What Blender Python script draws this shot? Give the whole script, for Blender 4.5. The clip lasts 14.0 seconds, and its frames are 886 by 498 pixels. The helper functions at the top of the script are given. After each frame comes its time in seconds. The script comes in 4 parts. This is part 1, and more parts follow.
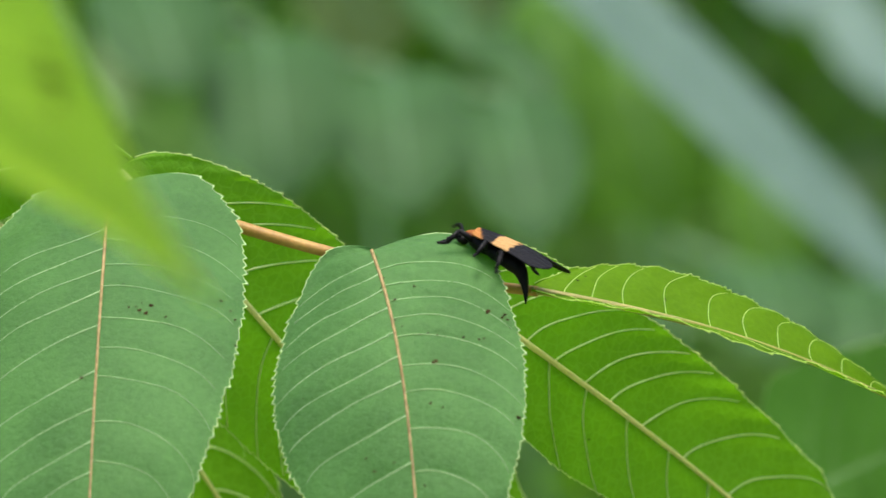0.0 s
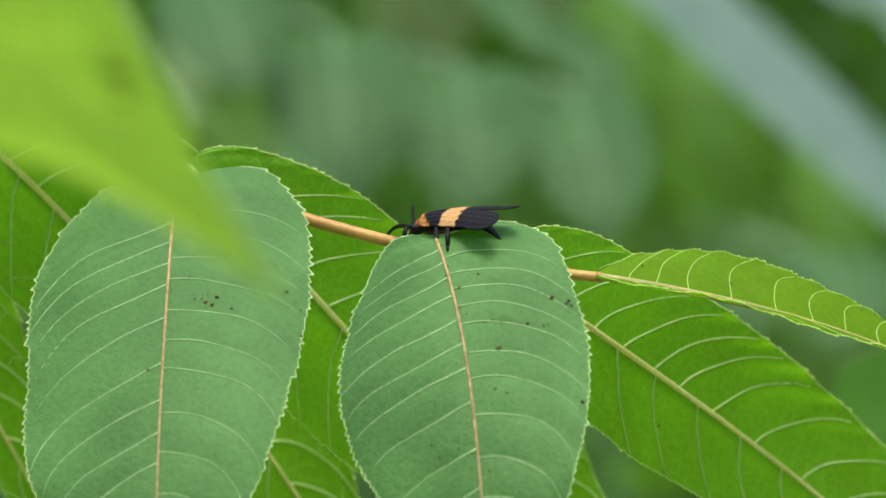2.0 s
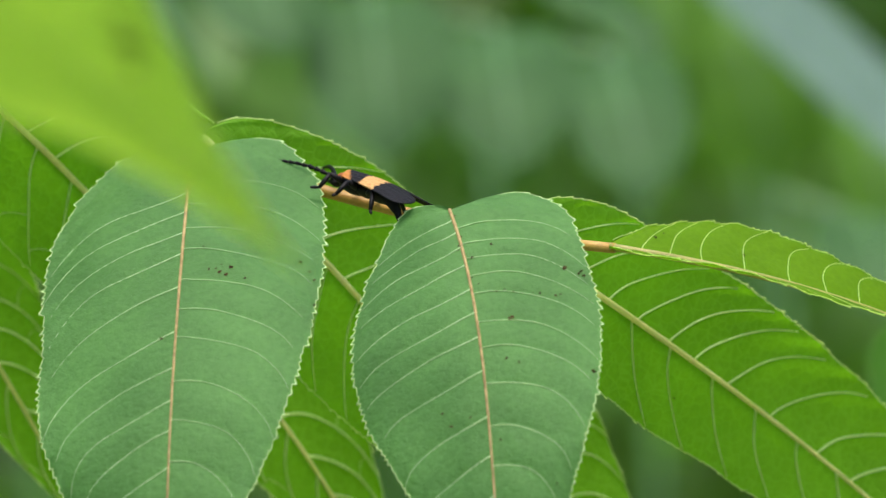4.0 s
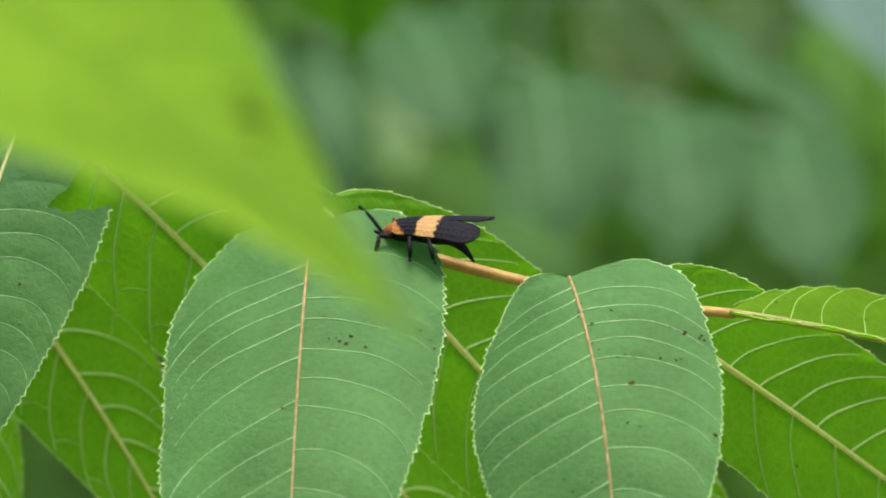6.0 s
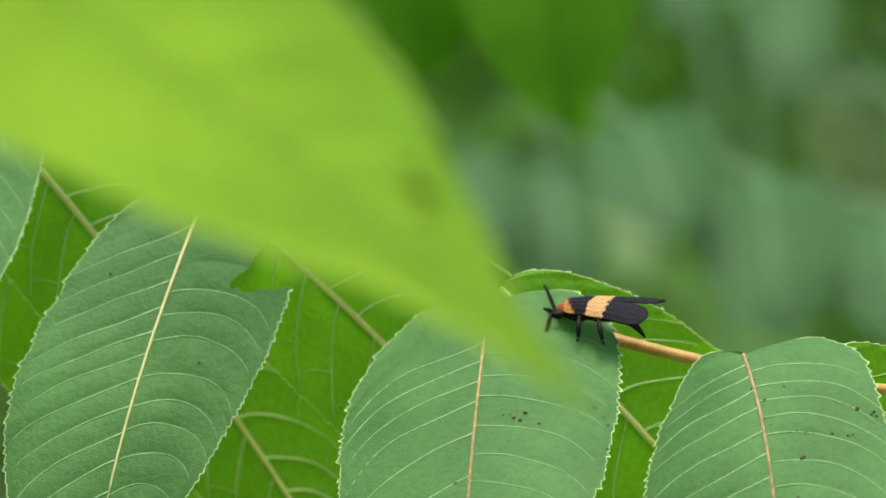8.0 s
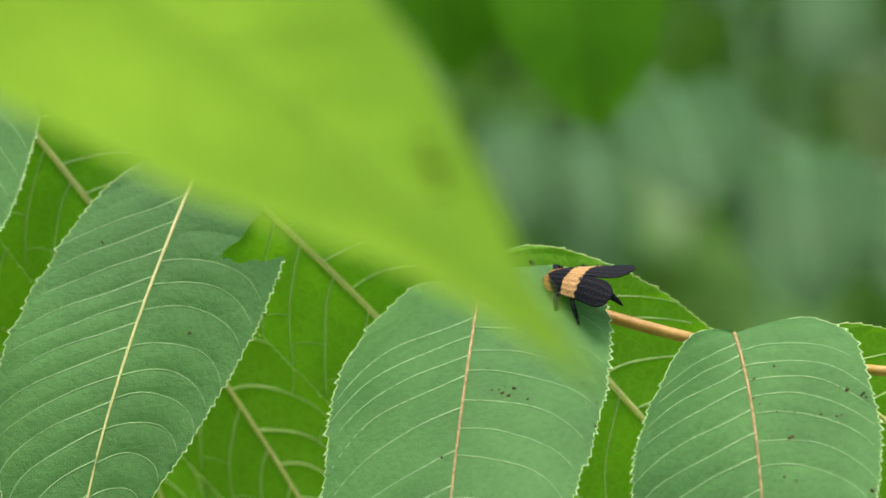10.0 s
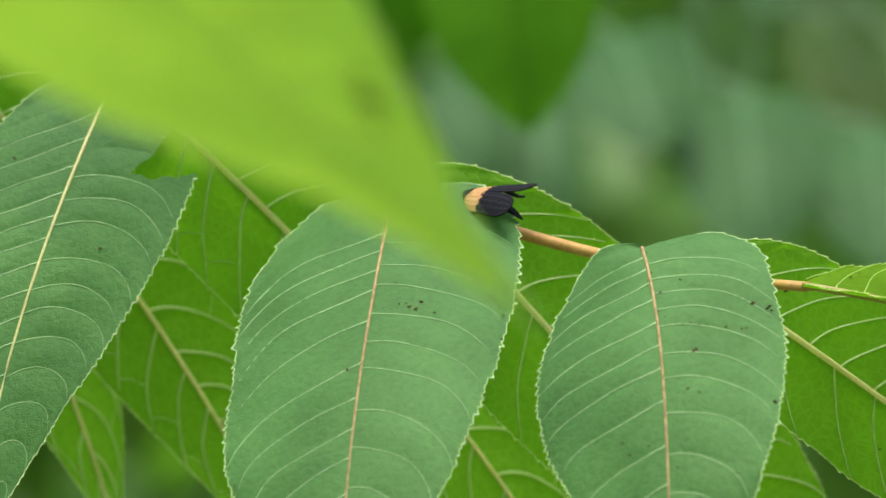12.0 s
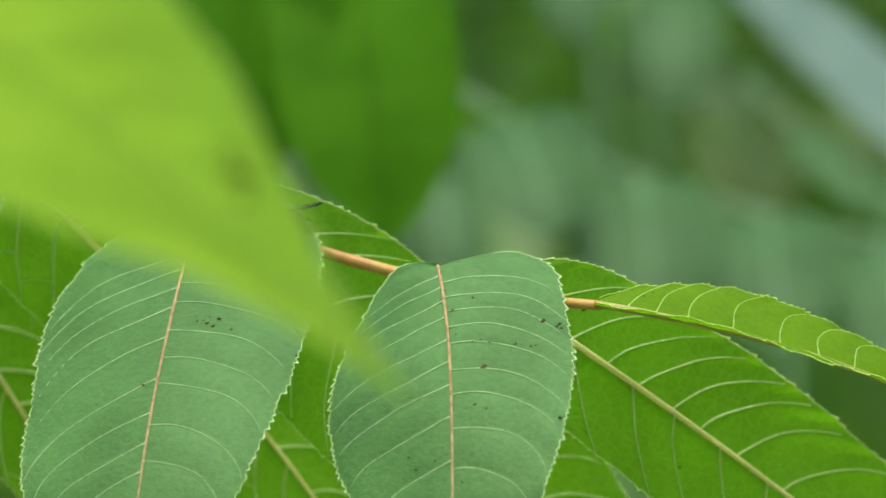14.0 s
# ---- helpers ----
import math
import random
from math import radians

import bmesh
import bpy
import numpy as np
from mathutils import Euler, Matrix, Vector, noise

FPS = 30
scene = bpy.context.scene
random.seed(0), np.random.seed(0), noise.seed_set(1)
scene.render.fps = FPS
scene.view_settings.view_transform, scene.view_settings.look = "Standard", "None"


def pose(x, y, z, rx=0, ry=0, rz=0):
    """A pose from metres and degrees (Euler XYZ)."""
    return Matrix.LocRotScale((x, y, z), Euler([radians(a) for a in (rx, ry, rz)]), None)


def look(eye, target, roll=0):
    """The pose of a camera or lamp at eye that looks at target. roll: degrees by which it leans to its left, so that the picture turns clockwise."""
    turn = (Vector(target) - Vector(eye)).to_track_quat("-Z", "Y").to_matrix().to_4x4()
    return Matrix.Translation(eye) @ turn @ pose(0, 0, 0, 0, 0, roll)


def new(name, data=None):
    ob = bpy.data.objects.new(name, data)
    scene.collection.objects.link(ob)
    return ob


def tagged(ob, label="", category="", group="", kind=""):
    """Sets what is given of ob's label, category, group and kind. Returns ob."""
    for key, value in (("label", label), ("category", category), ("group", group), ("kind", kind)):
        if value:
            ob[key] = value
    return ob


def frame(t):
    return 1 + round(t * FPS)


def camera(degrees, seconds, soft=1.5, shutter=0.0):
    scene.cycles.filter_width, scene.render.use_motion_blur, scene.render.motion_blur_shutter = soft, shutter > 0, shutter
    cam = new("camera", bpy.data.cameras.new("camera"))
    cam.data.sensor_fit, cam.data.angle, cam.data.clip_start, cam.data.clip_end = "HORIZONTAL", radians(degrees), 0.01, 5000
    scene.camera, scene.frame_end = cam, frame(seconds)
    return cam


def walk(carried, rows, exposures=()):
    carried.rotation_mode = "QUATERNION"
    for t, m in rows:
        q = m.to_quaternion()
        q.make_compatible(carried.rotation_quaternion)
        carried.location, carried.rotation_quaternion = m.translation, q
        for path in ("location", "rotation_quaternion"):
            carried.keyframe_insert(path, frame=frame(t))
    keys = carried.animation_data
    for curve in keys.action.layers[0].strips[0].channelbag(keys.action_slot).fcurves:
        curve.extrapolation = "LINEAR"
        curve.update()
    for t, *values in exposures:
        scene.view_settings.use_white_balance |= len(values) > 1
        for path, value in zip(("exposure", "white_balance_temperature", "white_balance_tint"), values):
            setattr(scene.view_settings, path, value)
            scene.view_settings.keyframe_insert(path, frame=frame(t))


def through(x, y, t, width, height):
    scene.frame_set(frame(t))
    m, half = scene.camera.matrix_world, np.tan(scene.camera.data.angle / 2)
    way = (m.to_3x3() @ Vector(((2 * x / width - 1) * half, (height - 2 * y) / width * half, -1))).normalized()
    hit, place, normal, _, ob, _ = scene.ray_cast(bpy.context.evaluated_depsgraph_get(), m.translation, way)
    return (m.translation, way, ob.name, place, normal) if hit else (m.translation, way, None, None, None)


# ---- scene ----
cam = camera(9.6, 14.0, soft=1.5, shutter=0.3)
cam.data.dof.use_dof = True
cam.data.dof.focus_distance = 0.686
# a long lens: an entrance pupil about 9 mm wide
cam.data.dof.aperture_fstop = cam.data.lens / 8.6
PATH = [
    (0, look((-0.0028, -0.7000, 1.2989), (0.01860, -0.00599, 1.21008), 1.60)),
    (0.5, look((-0.0025, -0.7000, 1.2990), (0.01602, -0.00601, 1.20942), 0.96)),
    (1, look((-0.0022, -0.7000, 1.2992), (0.01277, -0.00588, 1.20986), 0.86)),
    (1.5, look((-0.0020, -0.7000, 1.2993), (0.01118, -0.00585, 1.20996), 1.05)),
    (2, look((-0.0017, -0.7000, 1.2994), (0.00979, -0.00589, 1.20957), 0.41)),
    (2.5, look((-0.0014, -0.7000, 1.2995), (0.01010, -0.00589, 1.20963), 0.46)),
    (2.7, look((-0.0013, -0.7000, 1.2996), (0.01026, -0.00579, 1.21046), 1.05)),
    (4.8, look((-0.0001, -0.7000, 1.3000), (0.00143, -0.00687, 1.20212), 0.00)),
    (5, look((0.0000, -0.7000, 1.3000), (-0.00000, -0.00681, 1.20258), 0.00)),
    (5.5, look((0.0018, -0.7000, 1.2992), (-0.00719, -0.00598, 1.20829), 0.04)),
    (6, look((0.0039, -0.7000, 1.2983), (-0.01547, -0.00527, 1.21479), -0.41)),
    (6.5, look((0.0062, -0.7000, 1.2976), (-0.02388, -0.00502, 1.21949), -0.55)),
    (7, look((0.0084, -0.7000, 1.2969), (-0.03182, -0.00498, 1.22389), -0.86)),
    (7.5, look((0.0099, -0.7000, 1.2964), (-0.03745, -0.00506, 1.22698), -0.83)),
    (8, look((0.0106, -0.7000, 1.2960), (-0.04092, -0.00528, 1.22732), -0.86)),
    (8.2, look((0.0107, -0.7000, 1.2959), (-0.04176, -0.00545, 1.22625), -0.79)),
    (10.3, look((0.0119, -0.7000, 1.2947), (-0.04381, -0.00612, 1.22107), 0.10)),
    (10.5, look((0.0120, -0.7000, 1.2946), (-0.04241, -0.00613, 1.21990), 0.10)),
    (11, look((0.0125, -0.7000, 1.2942), (-0.04134, -0.00644, 1.21617), 0.30)),
    (11.5, look((0.0130, -0.7000, 1.2937), (-0.04019, -0.00659, 1.21400), 0.21)),
    (12, look((0.0134, -0.7000, 1.2933), (-0.03677, -0.00629, 1.21427), 0.07)),
    (12.5, look((0.0144, -0.7000, 1.2926), (-0.03384, -0.00582, 1.21653), -0.03)),
    (13, look((0.0154, -0.7000, 1.2919), (-0.02996, -0.00533, 1.21866), 0.34)),
    (13.5, look((0.0164, -0.7000, 1.2913), (-0.02554, -0.00468, 1.22218), 0.43)),
    (14, look((0.0174, -0.7000, 1.2906), (-0.02117, -0.00422, 1.22419), 0.26)),
]
walk(cam, PATH, [(0, 1.17), (14, 1.17)])

# ---- daylight: bright overcast over a thicket ----
world = bpy.data.worlds.new("overcast_sky")
scene.world = world
world.use_nodes = True
wn = world.node_tree
sky = wn.nodes.new("ShaderNodeTexSky")
sky.sky_type = "NISHITA"
sky.sun_disc = False
sky.sun_elevation = radians(80)
sky.sun_rotation = radians(167)
sky.dust_density = 4.0
wn.links.new(sky.outputs[0], wn.nodes["Background"].inputs[0])
wn.nodes["Background"].inputs[1].default_value = 0.15

sun = new("sun", bpy.data.lights.new("sun", "SUN"))
sun.data.energy = 1.9
sun.data.angle = radians(25)
sun.data.color = (1.0, 0.96, 0.9)
sun.matrix_world = look((0.08, -0.34, 4.1), (0, 0, 1.2))


# ---- materials ----
class Nodes:
    """A material under construction."""

    def __init__(self, name):
        self.mat = bpy.data.materials.new(name)
        self.mat.use_nodes = True
        self.tree = self.mat.node_tree
        self.bsdf = self.tree.nodes["Principled BSDF"]
        self.out = self.tree.nodes["Material Output"]

    def add(self, kind, **inputs):
        node = self.tree.nodes.new("ShaderNode" + kind)
        for key, value in inputs.items():
            self.put(node.inputs[key.replace("_", " ")], value)
        return node

    def put(self, socket, value):
        if isinstance(value, bpy.types.NodeSocket):
            self.tree.links.new(value, socket)
        else:
            socket.default_value = value

    def place(self):
        return self.add("TexCoord").outputs["Object"]

    def noise(self, scale, detail=4.0, vector=None):
        node = self.add("TexNoise", Scale=scale, Detail=detail, Vector=vector or self.place())
        return node.outputs["Fac"]

    def ramp(self, fac, *stops):
        node = self.add("ValToRGB", Fac=fac)
        ramp = node.color_ramp
        while len(ramp.elements) < len(stops):
            ramp.elements.new(0.5)
        for e, (pos, colour) in zip(ramp.elements, stops):
            e.position = pos
            e.color = (*colour, 1.0)
        return node.outputs["Color"]

    def mix(self, fac, a, b, blend="MIX"):
        node = self.tree.nodes.new("ShaderNodeMix")
        node.data_type = "RGBA"
        node.blend_type = blend
        self.put(node.inputs[0], fac)
        self.put(node.inputs[6], a if isinstance(a, bpy.types.NodeSocket) else (*a, 1.0))
        self.put(node.inputs[7], b if isinstance(b, bpy.types.NodeSocket) else (*b, 1.0))
        return node.outputs[2]

    def bump(self, height, strength, distance):
        node = self.add("Bump", Strength=strength, Distance=distance, Height=height)
        return node.outputs["Normal"]


def leaf_material(name, dark, light, glow, through, rough=0.55, spec=0.3, grain=0.5, net=0.16, relief=0.3):
    """A thin leaf: a matt, finely grained skin that lets yellow-green light through."""
    n = Nodes(name)
    place = n.place()
    broad = n.noise(55.0, 4.0, place)
    blotch = n.noise(190.0, 3.0, place)
    fine = n.noise(1200.0, 5.0, place)
    hair = n.noise(5200.0, 2.0, place)
    colour = n.mix(n.ramp(broad, (0.35, (0, 0, 0)), (0.65, (1, 1, 1))), dark, light)
    colour = n.mix(0.30, colour, n.ramp(blotch, (0.3, (0.7, 0.72, 0.7)), (0.7, (1.25, 1.22, 1.2))), "MULTIPLY")
    colour = n.mix(0.45, colour, n.ramp(fine, (0.3, (0.6, 0.6, 0.6)), (0.7, (1.35, 1.35, 1.35))), "MULTIPLY")
    colour = n.mix(n.ramp(hair, (0.64, (0, 0, 0)), (0.74, (0.35, 0.35, 0.35))), colour, tuple(min(1.0, 2.0 * c + 0.03) for c in light))
    cells = n.add("TexVoronoi", Scale=620.0, Vector=n.mix(0.0006, place, n.add("TexNoise", Scale=300.0, Vector=place).outputs["Color"], "ADD"))
    cells.feature = "DISTANCE_TO_EDGE"
    mesh_lines = n.ramp(cells.outputs["Distance"], (0.0, (1, 1, 1)), (0.10, (0, 0, 0)))
    colour = n.mix(n.mix(1.0, mesh_lines, (net, net, net), "MULTIPLY"), colour, tuple(min(1.0, 1.7 * c + 0.02) for c in light))
    n.put(n.bsdf.inputs["Base Color"], colour)
    n.put(n.bsdf.inputs["Roughness"], rough)
    n.put(n.bsdf.inputs["Specular IOR Level"], spec)
    height = n.mix(0.35, n.ramp(fine, (0.2, (0, 0, 0)), (0.8, (1, 1, 1))), n.ramp(hair, (0.3, (0, 0, 0)), (0.7, (1, 1, 1))))
    height = n.mix(relief, height, n.ramp(cells.outputs["Distance"], (0.0, (0, 0, 0)), (0.25, (1, 1, 1))))
    bump = n.bump(height, grain, 0.00020)
    n.put(n.bsdf.inputs["Normal"], bump)
    trans = n.add("BsdfTranslucent", Color=n.mix(n.ramp(broad, (0.3, (0, 0, 0)), (0.7, (1, 1, 1))), tuple(0.8 * c for c in glow), glow), Normal=bump)
    both = n.add("MixShader", Fac=through)
    n.tree.links.new(n.bsdf.outputs[0], both.inputs[1])
    n.tree.links.new(trans.outputs[0], both.inputs[2])
    n.tree.links.new(both.outputs[0], n.out.inputs["Surface"])
    return n.mat


def skin_material(name, a, b, rough, scale, bump=0.3, distance=0.0002, spec=0.5, glow=None, through=0.45):
    """A plain mottled surface."""
    n = Nodes(name)
    place = n.place()
    coarse = n.noise(scale, 4.0, place)
    fine = n.noise(scale * 7, 4.0, place)
    colour = n.mix(n.ramp(coarse, (0.35, (0, 0, 0)), (0.65, (1, 1, 1))), a, b)
    colour = n.mix(0.4, colour, n.ramp(fine, (0.25, (0.5, 0.5, 0.5)), (0.75, (1.3, 1.3, 1.3))), "MULTIPLY")
    n.put(n.bsdf.inputs["Base Color"], colour)
    n.put(n.bsdf.inputs["Roughness"], rough)
    n.put(n.bsdf.inputs["Specular IOR Level"], spec)
    n.put(n.bsdf.inputs["Normal"], n.bump(fine, bump, distance))
    if glow:
        trans = n.add("BsdfTranslucent", Color=(*glow, 1))
        both = n.add("MixShader", Fac=through)
        n.tree.links.new(n.bsdf.outputs[0], both.inputs[1])
        n.tree.links.new(trans.outputs[0], both.inputs[2])
        n.tree.links.new(both.outputs[0], n.out.inputs["Surface"])
    return n.mat


def elytron_material():
    """Soft black wing cases with an ochre shoulder and an ochre band across the middle."""
    n = Nodes("wing_case")
    place = n.place()
    x = n.add("SeparateXYZ", Vector=place).outputs["X"]
    wob = n.add("Math", Value=n.noise(1100.0, 3.0, place))
    wob.operation = "MULTIPLY"
    wob.inputs[1].default_value = 0.0016
    pos = n.add("Math", Value=x)
    n.tree.links.new(wob.outputs[0], pos.inputs[1])
    pos.operation = "ADD"
    span = n.add("MapRange", Value=pos.outputs[0])
    span.inputs["From Min"].default_value = -0.00921
    span.inputs["From Max"].default_value = 0.00451
    black, ochre = (0.007, 0.0068, 0.008), (0.37, 0.215, 0.082)
    band = n.ramp(span.outputs[0], (0.0, black), (0.54, black), (0.555, ochre), (0.75, ochre), (0.765, black), (1.0, black))
    wide = n.add("Math", Value=n.add("SeparateXYZ", Vector=place).outputs["Y"])
    wide.operation = "ABSOLUTE"
    shoulder = n.add("Math", Value=pos.outputs[0])
    n.tree.links.new(wide.outputs[0], shoulder.inputs[1])
    shoulder.operation = "ADD"
    edge = n.add("MapRange", Value=shoulder.outputs[0])
    edge.inputs["From Min"].default_value = 0.0050
    edge.inputs["From Max"].default_value = 0.0055
    band = n.mix(edge.outputs[0], band, (0.35, 0.15, 0.04))
    grain = n.noise(2500.0, 4.0, place)
    n.put(n.bsdf.inputs["Base Color"], n.mix(0.4, band, n.ramp(grain, (0.3, (0.6, 0.6, 0.6)), (0.7, (1.4, 1.4, 1.4))), "MULTIPLY"))
    n.put(n.bsdf.inputs["Roughness"], 0.6)
    n.put(n.bsdf.inputs["Specular IOR Level"], 0.09)
    pits = n.add("TexVoronoi", Scale=2600.0, Vector=place)
    n.put(n.bsdf.inputs["Normal"], n.bump(n.mix(0.6, n.ramp(grain, (0.2, (0, 0, 0)), (0.8, (1, 1, 1))), n.ramp(pits.outputs["Distance"], (0.0, (0, 0, 0)), (0.6, (1, 1, 1)))), 0.8, 0.00012))
    return n.mat


def foliage_material(name, stops, through=0.4, rough=0.5):
    """Far leaves, each leaf with a tone of its own."""
    n = Nodes(name)
    island = n.add("NewGeometry").outputs["Random Per Island"]
    tone = n.ramp(island, *stops)
    mott = n.noise(30.0, 3.0)
    colour = n.mix(0.35, tone, n.ramp(mott, (0.3, (0.6, 0.6, 0.6)), (0.7, (1.3, 1.3, 1.3))), "MULTIPLY")
    n.put(n.bsdf.inputs["Base Color"], colour)
    n.put(n.bsdf.inputs["Roughness"], rough)
    trans = n.add("BsdfTranslucent", Color=n.mix(1.0, colour, (2.2, 2.6, 0.5), "MULTIPLY"))
    both = n.add("MixShader", Fac=through)
    n.tree.links.new(n.bsdf.outputs[0], both.inputs[1])
    n.tree.links.new(trans.outputs[0], both.inputs[2])
    n.tree.links.new(both.outputs[0], n.out.inputs["Surface"])
    return n.mat


LEAF = leaf_material("leaflet_blade", (0.053, 0.136, 0.035), (0.081, 0.190, 0.052), (0.09, 0.34, 0.008), 0.38, grain=0.75, rough=0.58, spec=0.22, relief=0.18, net=0.10)
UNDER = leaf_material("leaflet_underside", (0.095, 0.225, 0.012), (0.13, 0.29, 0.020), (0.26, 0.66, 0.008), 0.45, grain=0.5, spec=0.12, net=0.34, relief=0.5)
TERMINAL = leaf_material("terminal_blade", (0.068, 0.155, 0.003), (0.098, 0.20, 0.006), (0.145, 0.37, 0.002), 0.42, grain=0.2, spec=0.05)
SIDE = leaf_material("side_leaf_blade", (0.075, 0.19, 0.03), (0.105, 0.25, 0.045), (0.12, 0.38, 0.008), 0.38, spec=0.15)
YOUNG = leaf_material("young_leaf_blade", (0.255, 0.51, 0.034), (0.325, 0.605, 0.052), (0.64, 0.97, 0.075), 0.58)
FRESH_LEAF = leaf_material("fresh_thicket_blade", (0.042, 0.112, 0.008), (0.064, 0.152, 0.014), (0.11, 0.31, 0.005), 0.4, rough=0.6, spec=0.1)
FAR_LEAF = leaf_material("shade_leaf_blade", (0.030, 0.084, 0.022), (0.045, 0.113, 0.033), (0.045, 0.155, 0.009), 0.32, rough=0.6, spec=0.2)
VEIN = skin_material("side_vein", (0.225, 0.39, 0.15), (0.285, 0.455, 0.19), 0.6, 300, spec=0.1)
# brighter copy of the side vein colour, standing for veins that catch the light
VEIN_LIT = skin_material("lit_face_vein", (0.27, 0.44, 0.185), (0.34, 0.51, 0.235), 0.6, 300, spec=0.1)
VEIN_FRESH = skin_material("fresh_side_vein", (0.38, 0.53, 0.14), (0.48, 0.62, 0.20), 0.5, 300, glow=(0.75, 0.95, 0.28), through=0.6)
RIM = skin_material("leaf_rim", (0.34, 0.50, 0.19), (0.43, 0.58, 0.25), 0.6, 300, spec=0.1)
VEIN_PALE = skin_material("pale_side_vein", (0.48, 0.66, 0.25), (0.58, 0.74, 0.32), 0.5, 300, glow=(0.90, 1.0, 0.45), through=0.5)
YOUNG_VEIN = skin_material("young_vein", (0.42, 0.58, 0.14), (0.50, 0.64, 0.18), 0.5, 300, glow=(0.95, 1.0, 0.35))
MIDRIB = skin_material("midrib_tan", (0.21, 0.145, 0.052), (0.37, 0.275, 0.115), 0.6, 900, 0.6, spec=0.2)
MIDRIB_PALE = skin_material("midrib_yellow", (0.66, 0.63, 0.24), (0.74, 0.70, 0.32), 0.5, 260, glow=(1.0, 0.96, 0.5))
STRAW = skin_material("midrib_straw", (0.30, 0.27, 0.075), (0.41, 0.36, 0.11), 0.5, 300, glow=(0.6, 0.6, 0.2), through=0.3)
STALK = skin_material("leaf_stalk", (0.29, 0.16, 0.034), (0.38, 0.23, 0.052), 0.5, 220, spec=0.3)
BARK = skin_material("bark", (0.10, 0.075, 0.05), (0.18, 0.14, 0.10), 0.85, 60, 0.6, 0.002)
SPOT = skin_material("leaf_spot", (0.016, 0.012, 0.004), (0.060, 0.044, 0.014), 0.9, 900, spec=0.05)
CHITIN = skin_material("black_chitin", (0.004, 0.004, 0.004), (0.008, 0.007, 0.007), 0.5, 900, 0.3, 0.00005, spec=0.12)
RUST = skin_material("rust_pronotum", (0.07, 0.018, 0.004), (0.27, 0.09, 0.017), 0.6, 900, 0.3, 0.00005, spec=0.15)
WINGCASE = elytron_material()
SOIL = skin_material("grass_ground", (0.12, 0.15, 0.05), (0.20, 0.23, 0.09), 0.95, 3.0, 0.6, 0.02)


# ---- mesh helpers ----
def mesh_of(name, verts, faces, material, smooth=True):
    me = bpy.data.meshes.new(name)
    me.from_pydata([tuple(v) for v in verts], [], faces)
    me.materials.append(material)
    if smooth:
        me.polygons.foreach_set("use_smooth", [True] * len(me.polygons))
    me.update()
    return me


def part(name, shape, material, parent, label=""):
    """Links verts and faces as one mesh object under a thing or a part."""
    ob = new(name, mesh_of(name, shape[0], shape[1], material))
    ob.parent = parent
    return tagged(ob, label)


def thing(name, label, category, group="", at=(0, 0, 0)):
    ob = new(name)
    ob.empty_display_size = 0.01
    ob.location = at
    return tagged(ob, label, category, group)


def tube(points, radii, sides=6):
    """A closed tube through points."""
    points = [Vector(p) for p in points]
    verts, faces = [], []
    for i, p in enumerate(points):
        t = (points[min(i + 1, len(points) - 1)] - points[max(i - 1, 0)]).normalized()
        a = t.cross(Vector((0.123, 0.31, 0.94)))
        if a.length < 0.1:
            a = t.cross(Vector((1, 0, 0)))
        a.normalize()
        b = t.cross(a)
        for k in range(sides):
            w = 2 * math.pi * k / sides
            verts.append(p + radii[i] * (math.cos(w) * a + math.sin(w) * b))
    for i in range(len(points) - 1):
        for k in range(sides):
            j = (k + 1) % sides
            faces.append((i * sides + k, i * sides + j, (i + 1) * sides + j, (i + 1) * sides + k))
    faces.append(tuple(range(sides))[::-1])
    faces.append(tuple((len(points) - 1) * sides + k for k in range(sides)))
    return verts, faces


def blob(rx, ry, rz, at=(0, 0, 0), rings=10, sides=14, bend=None):
    """A rounded body, its long axis along x, shaped by bend(x, y, z)."""
    verts, faces = [], []
    for i in range(rings + 1):
        a = math.pi * i / rings
        for k in range(sides):
            w = 2 * math.pi * k / sides
            v = Vector((rx * math.cos(a), ry * math.sin(a) * math.cos(w), rz * math.sin(a) * math.sin(w)))
            if bend:
                v = Vector(bend(*v))
            verts.append(v + Vector(at))
    for i in range(rings):
        for k in range(sides):
            j = (k + 1) % sides
            faces.append((i * sides + k, i * sides + j, (i + 1) * sides + j, (i + 1) * sides + k))
    return verts, faces


# ---- leaflets ----
def bisect_right(row, q):
    return sum(1 for x in row if x <= q)


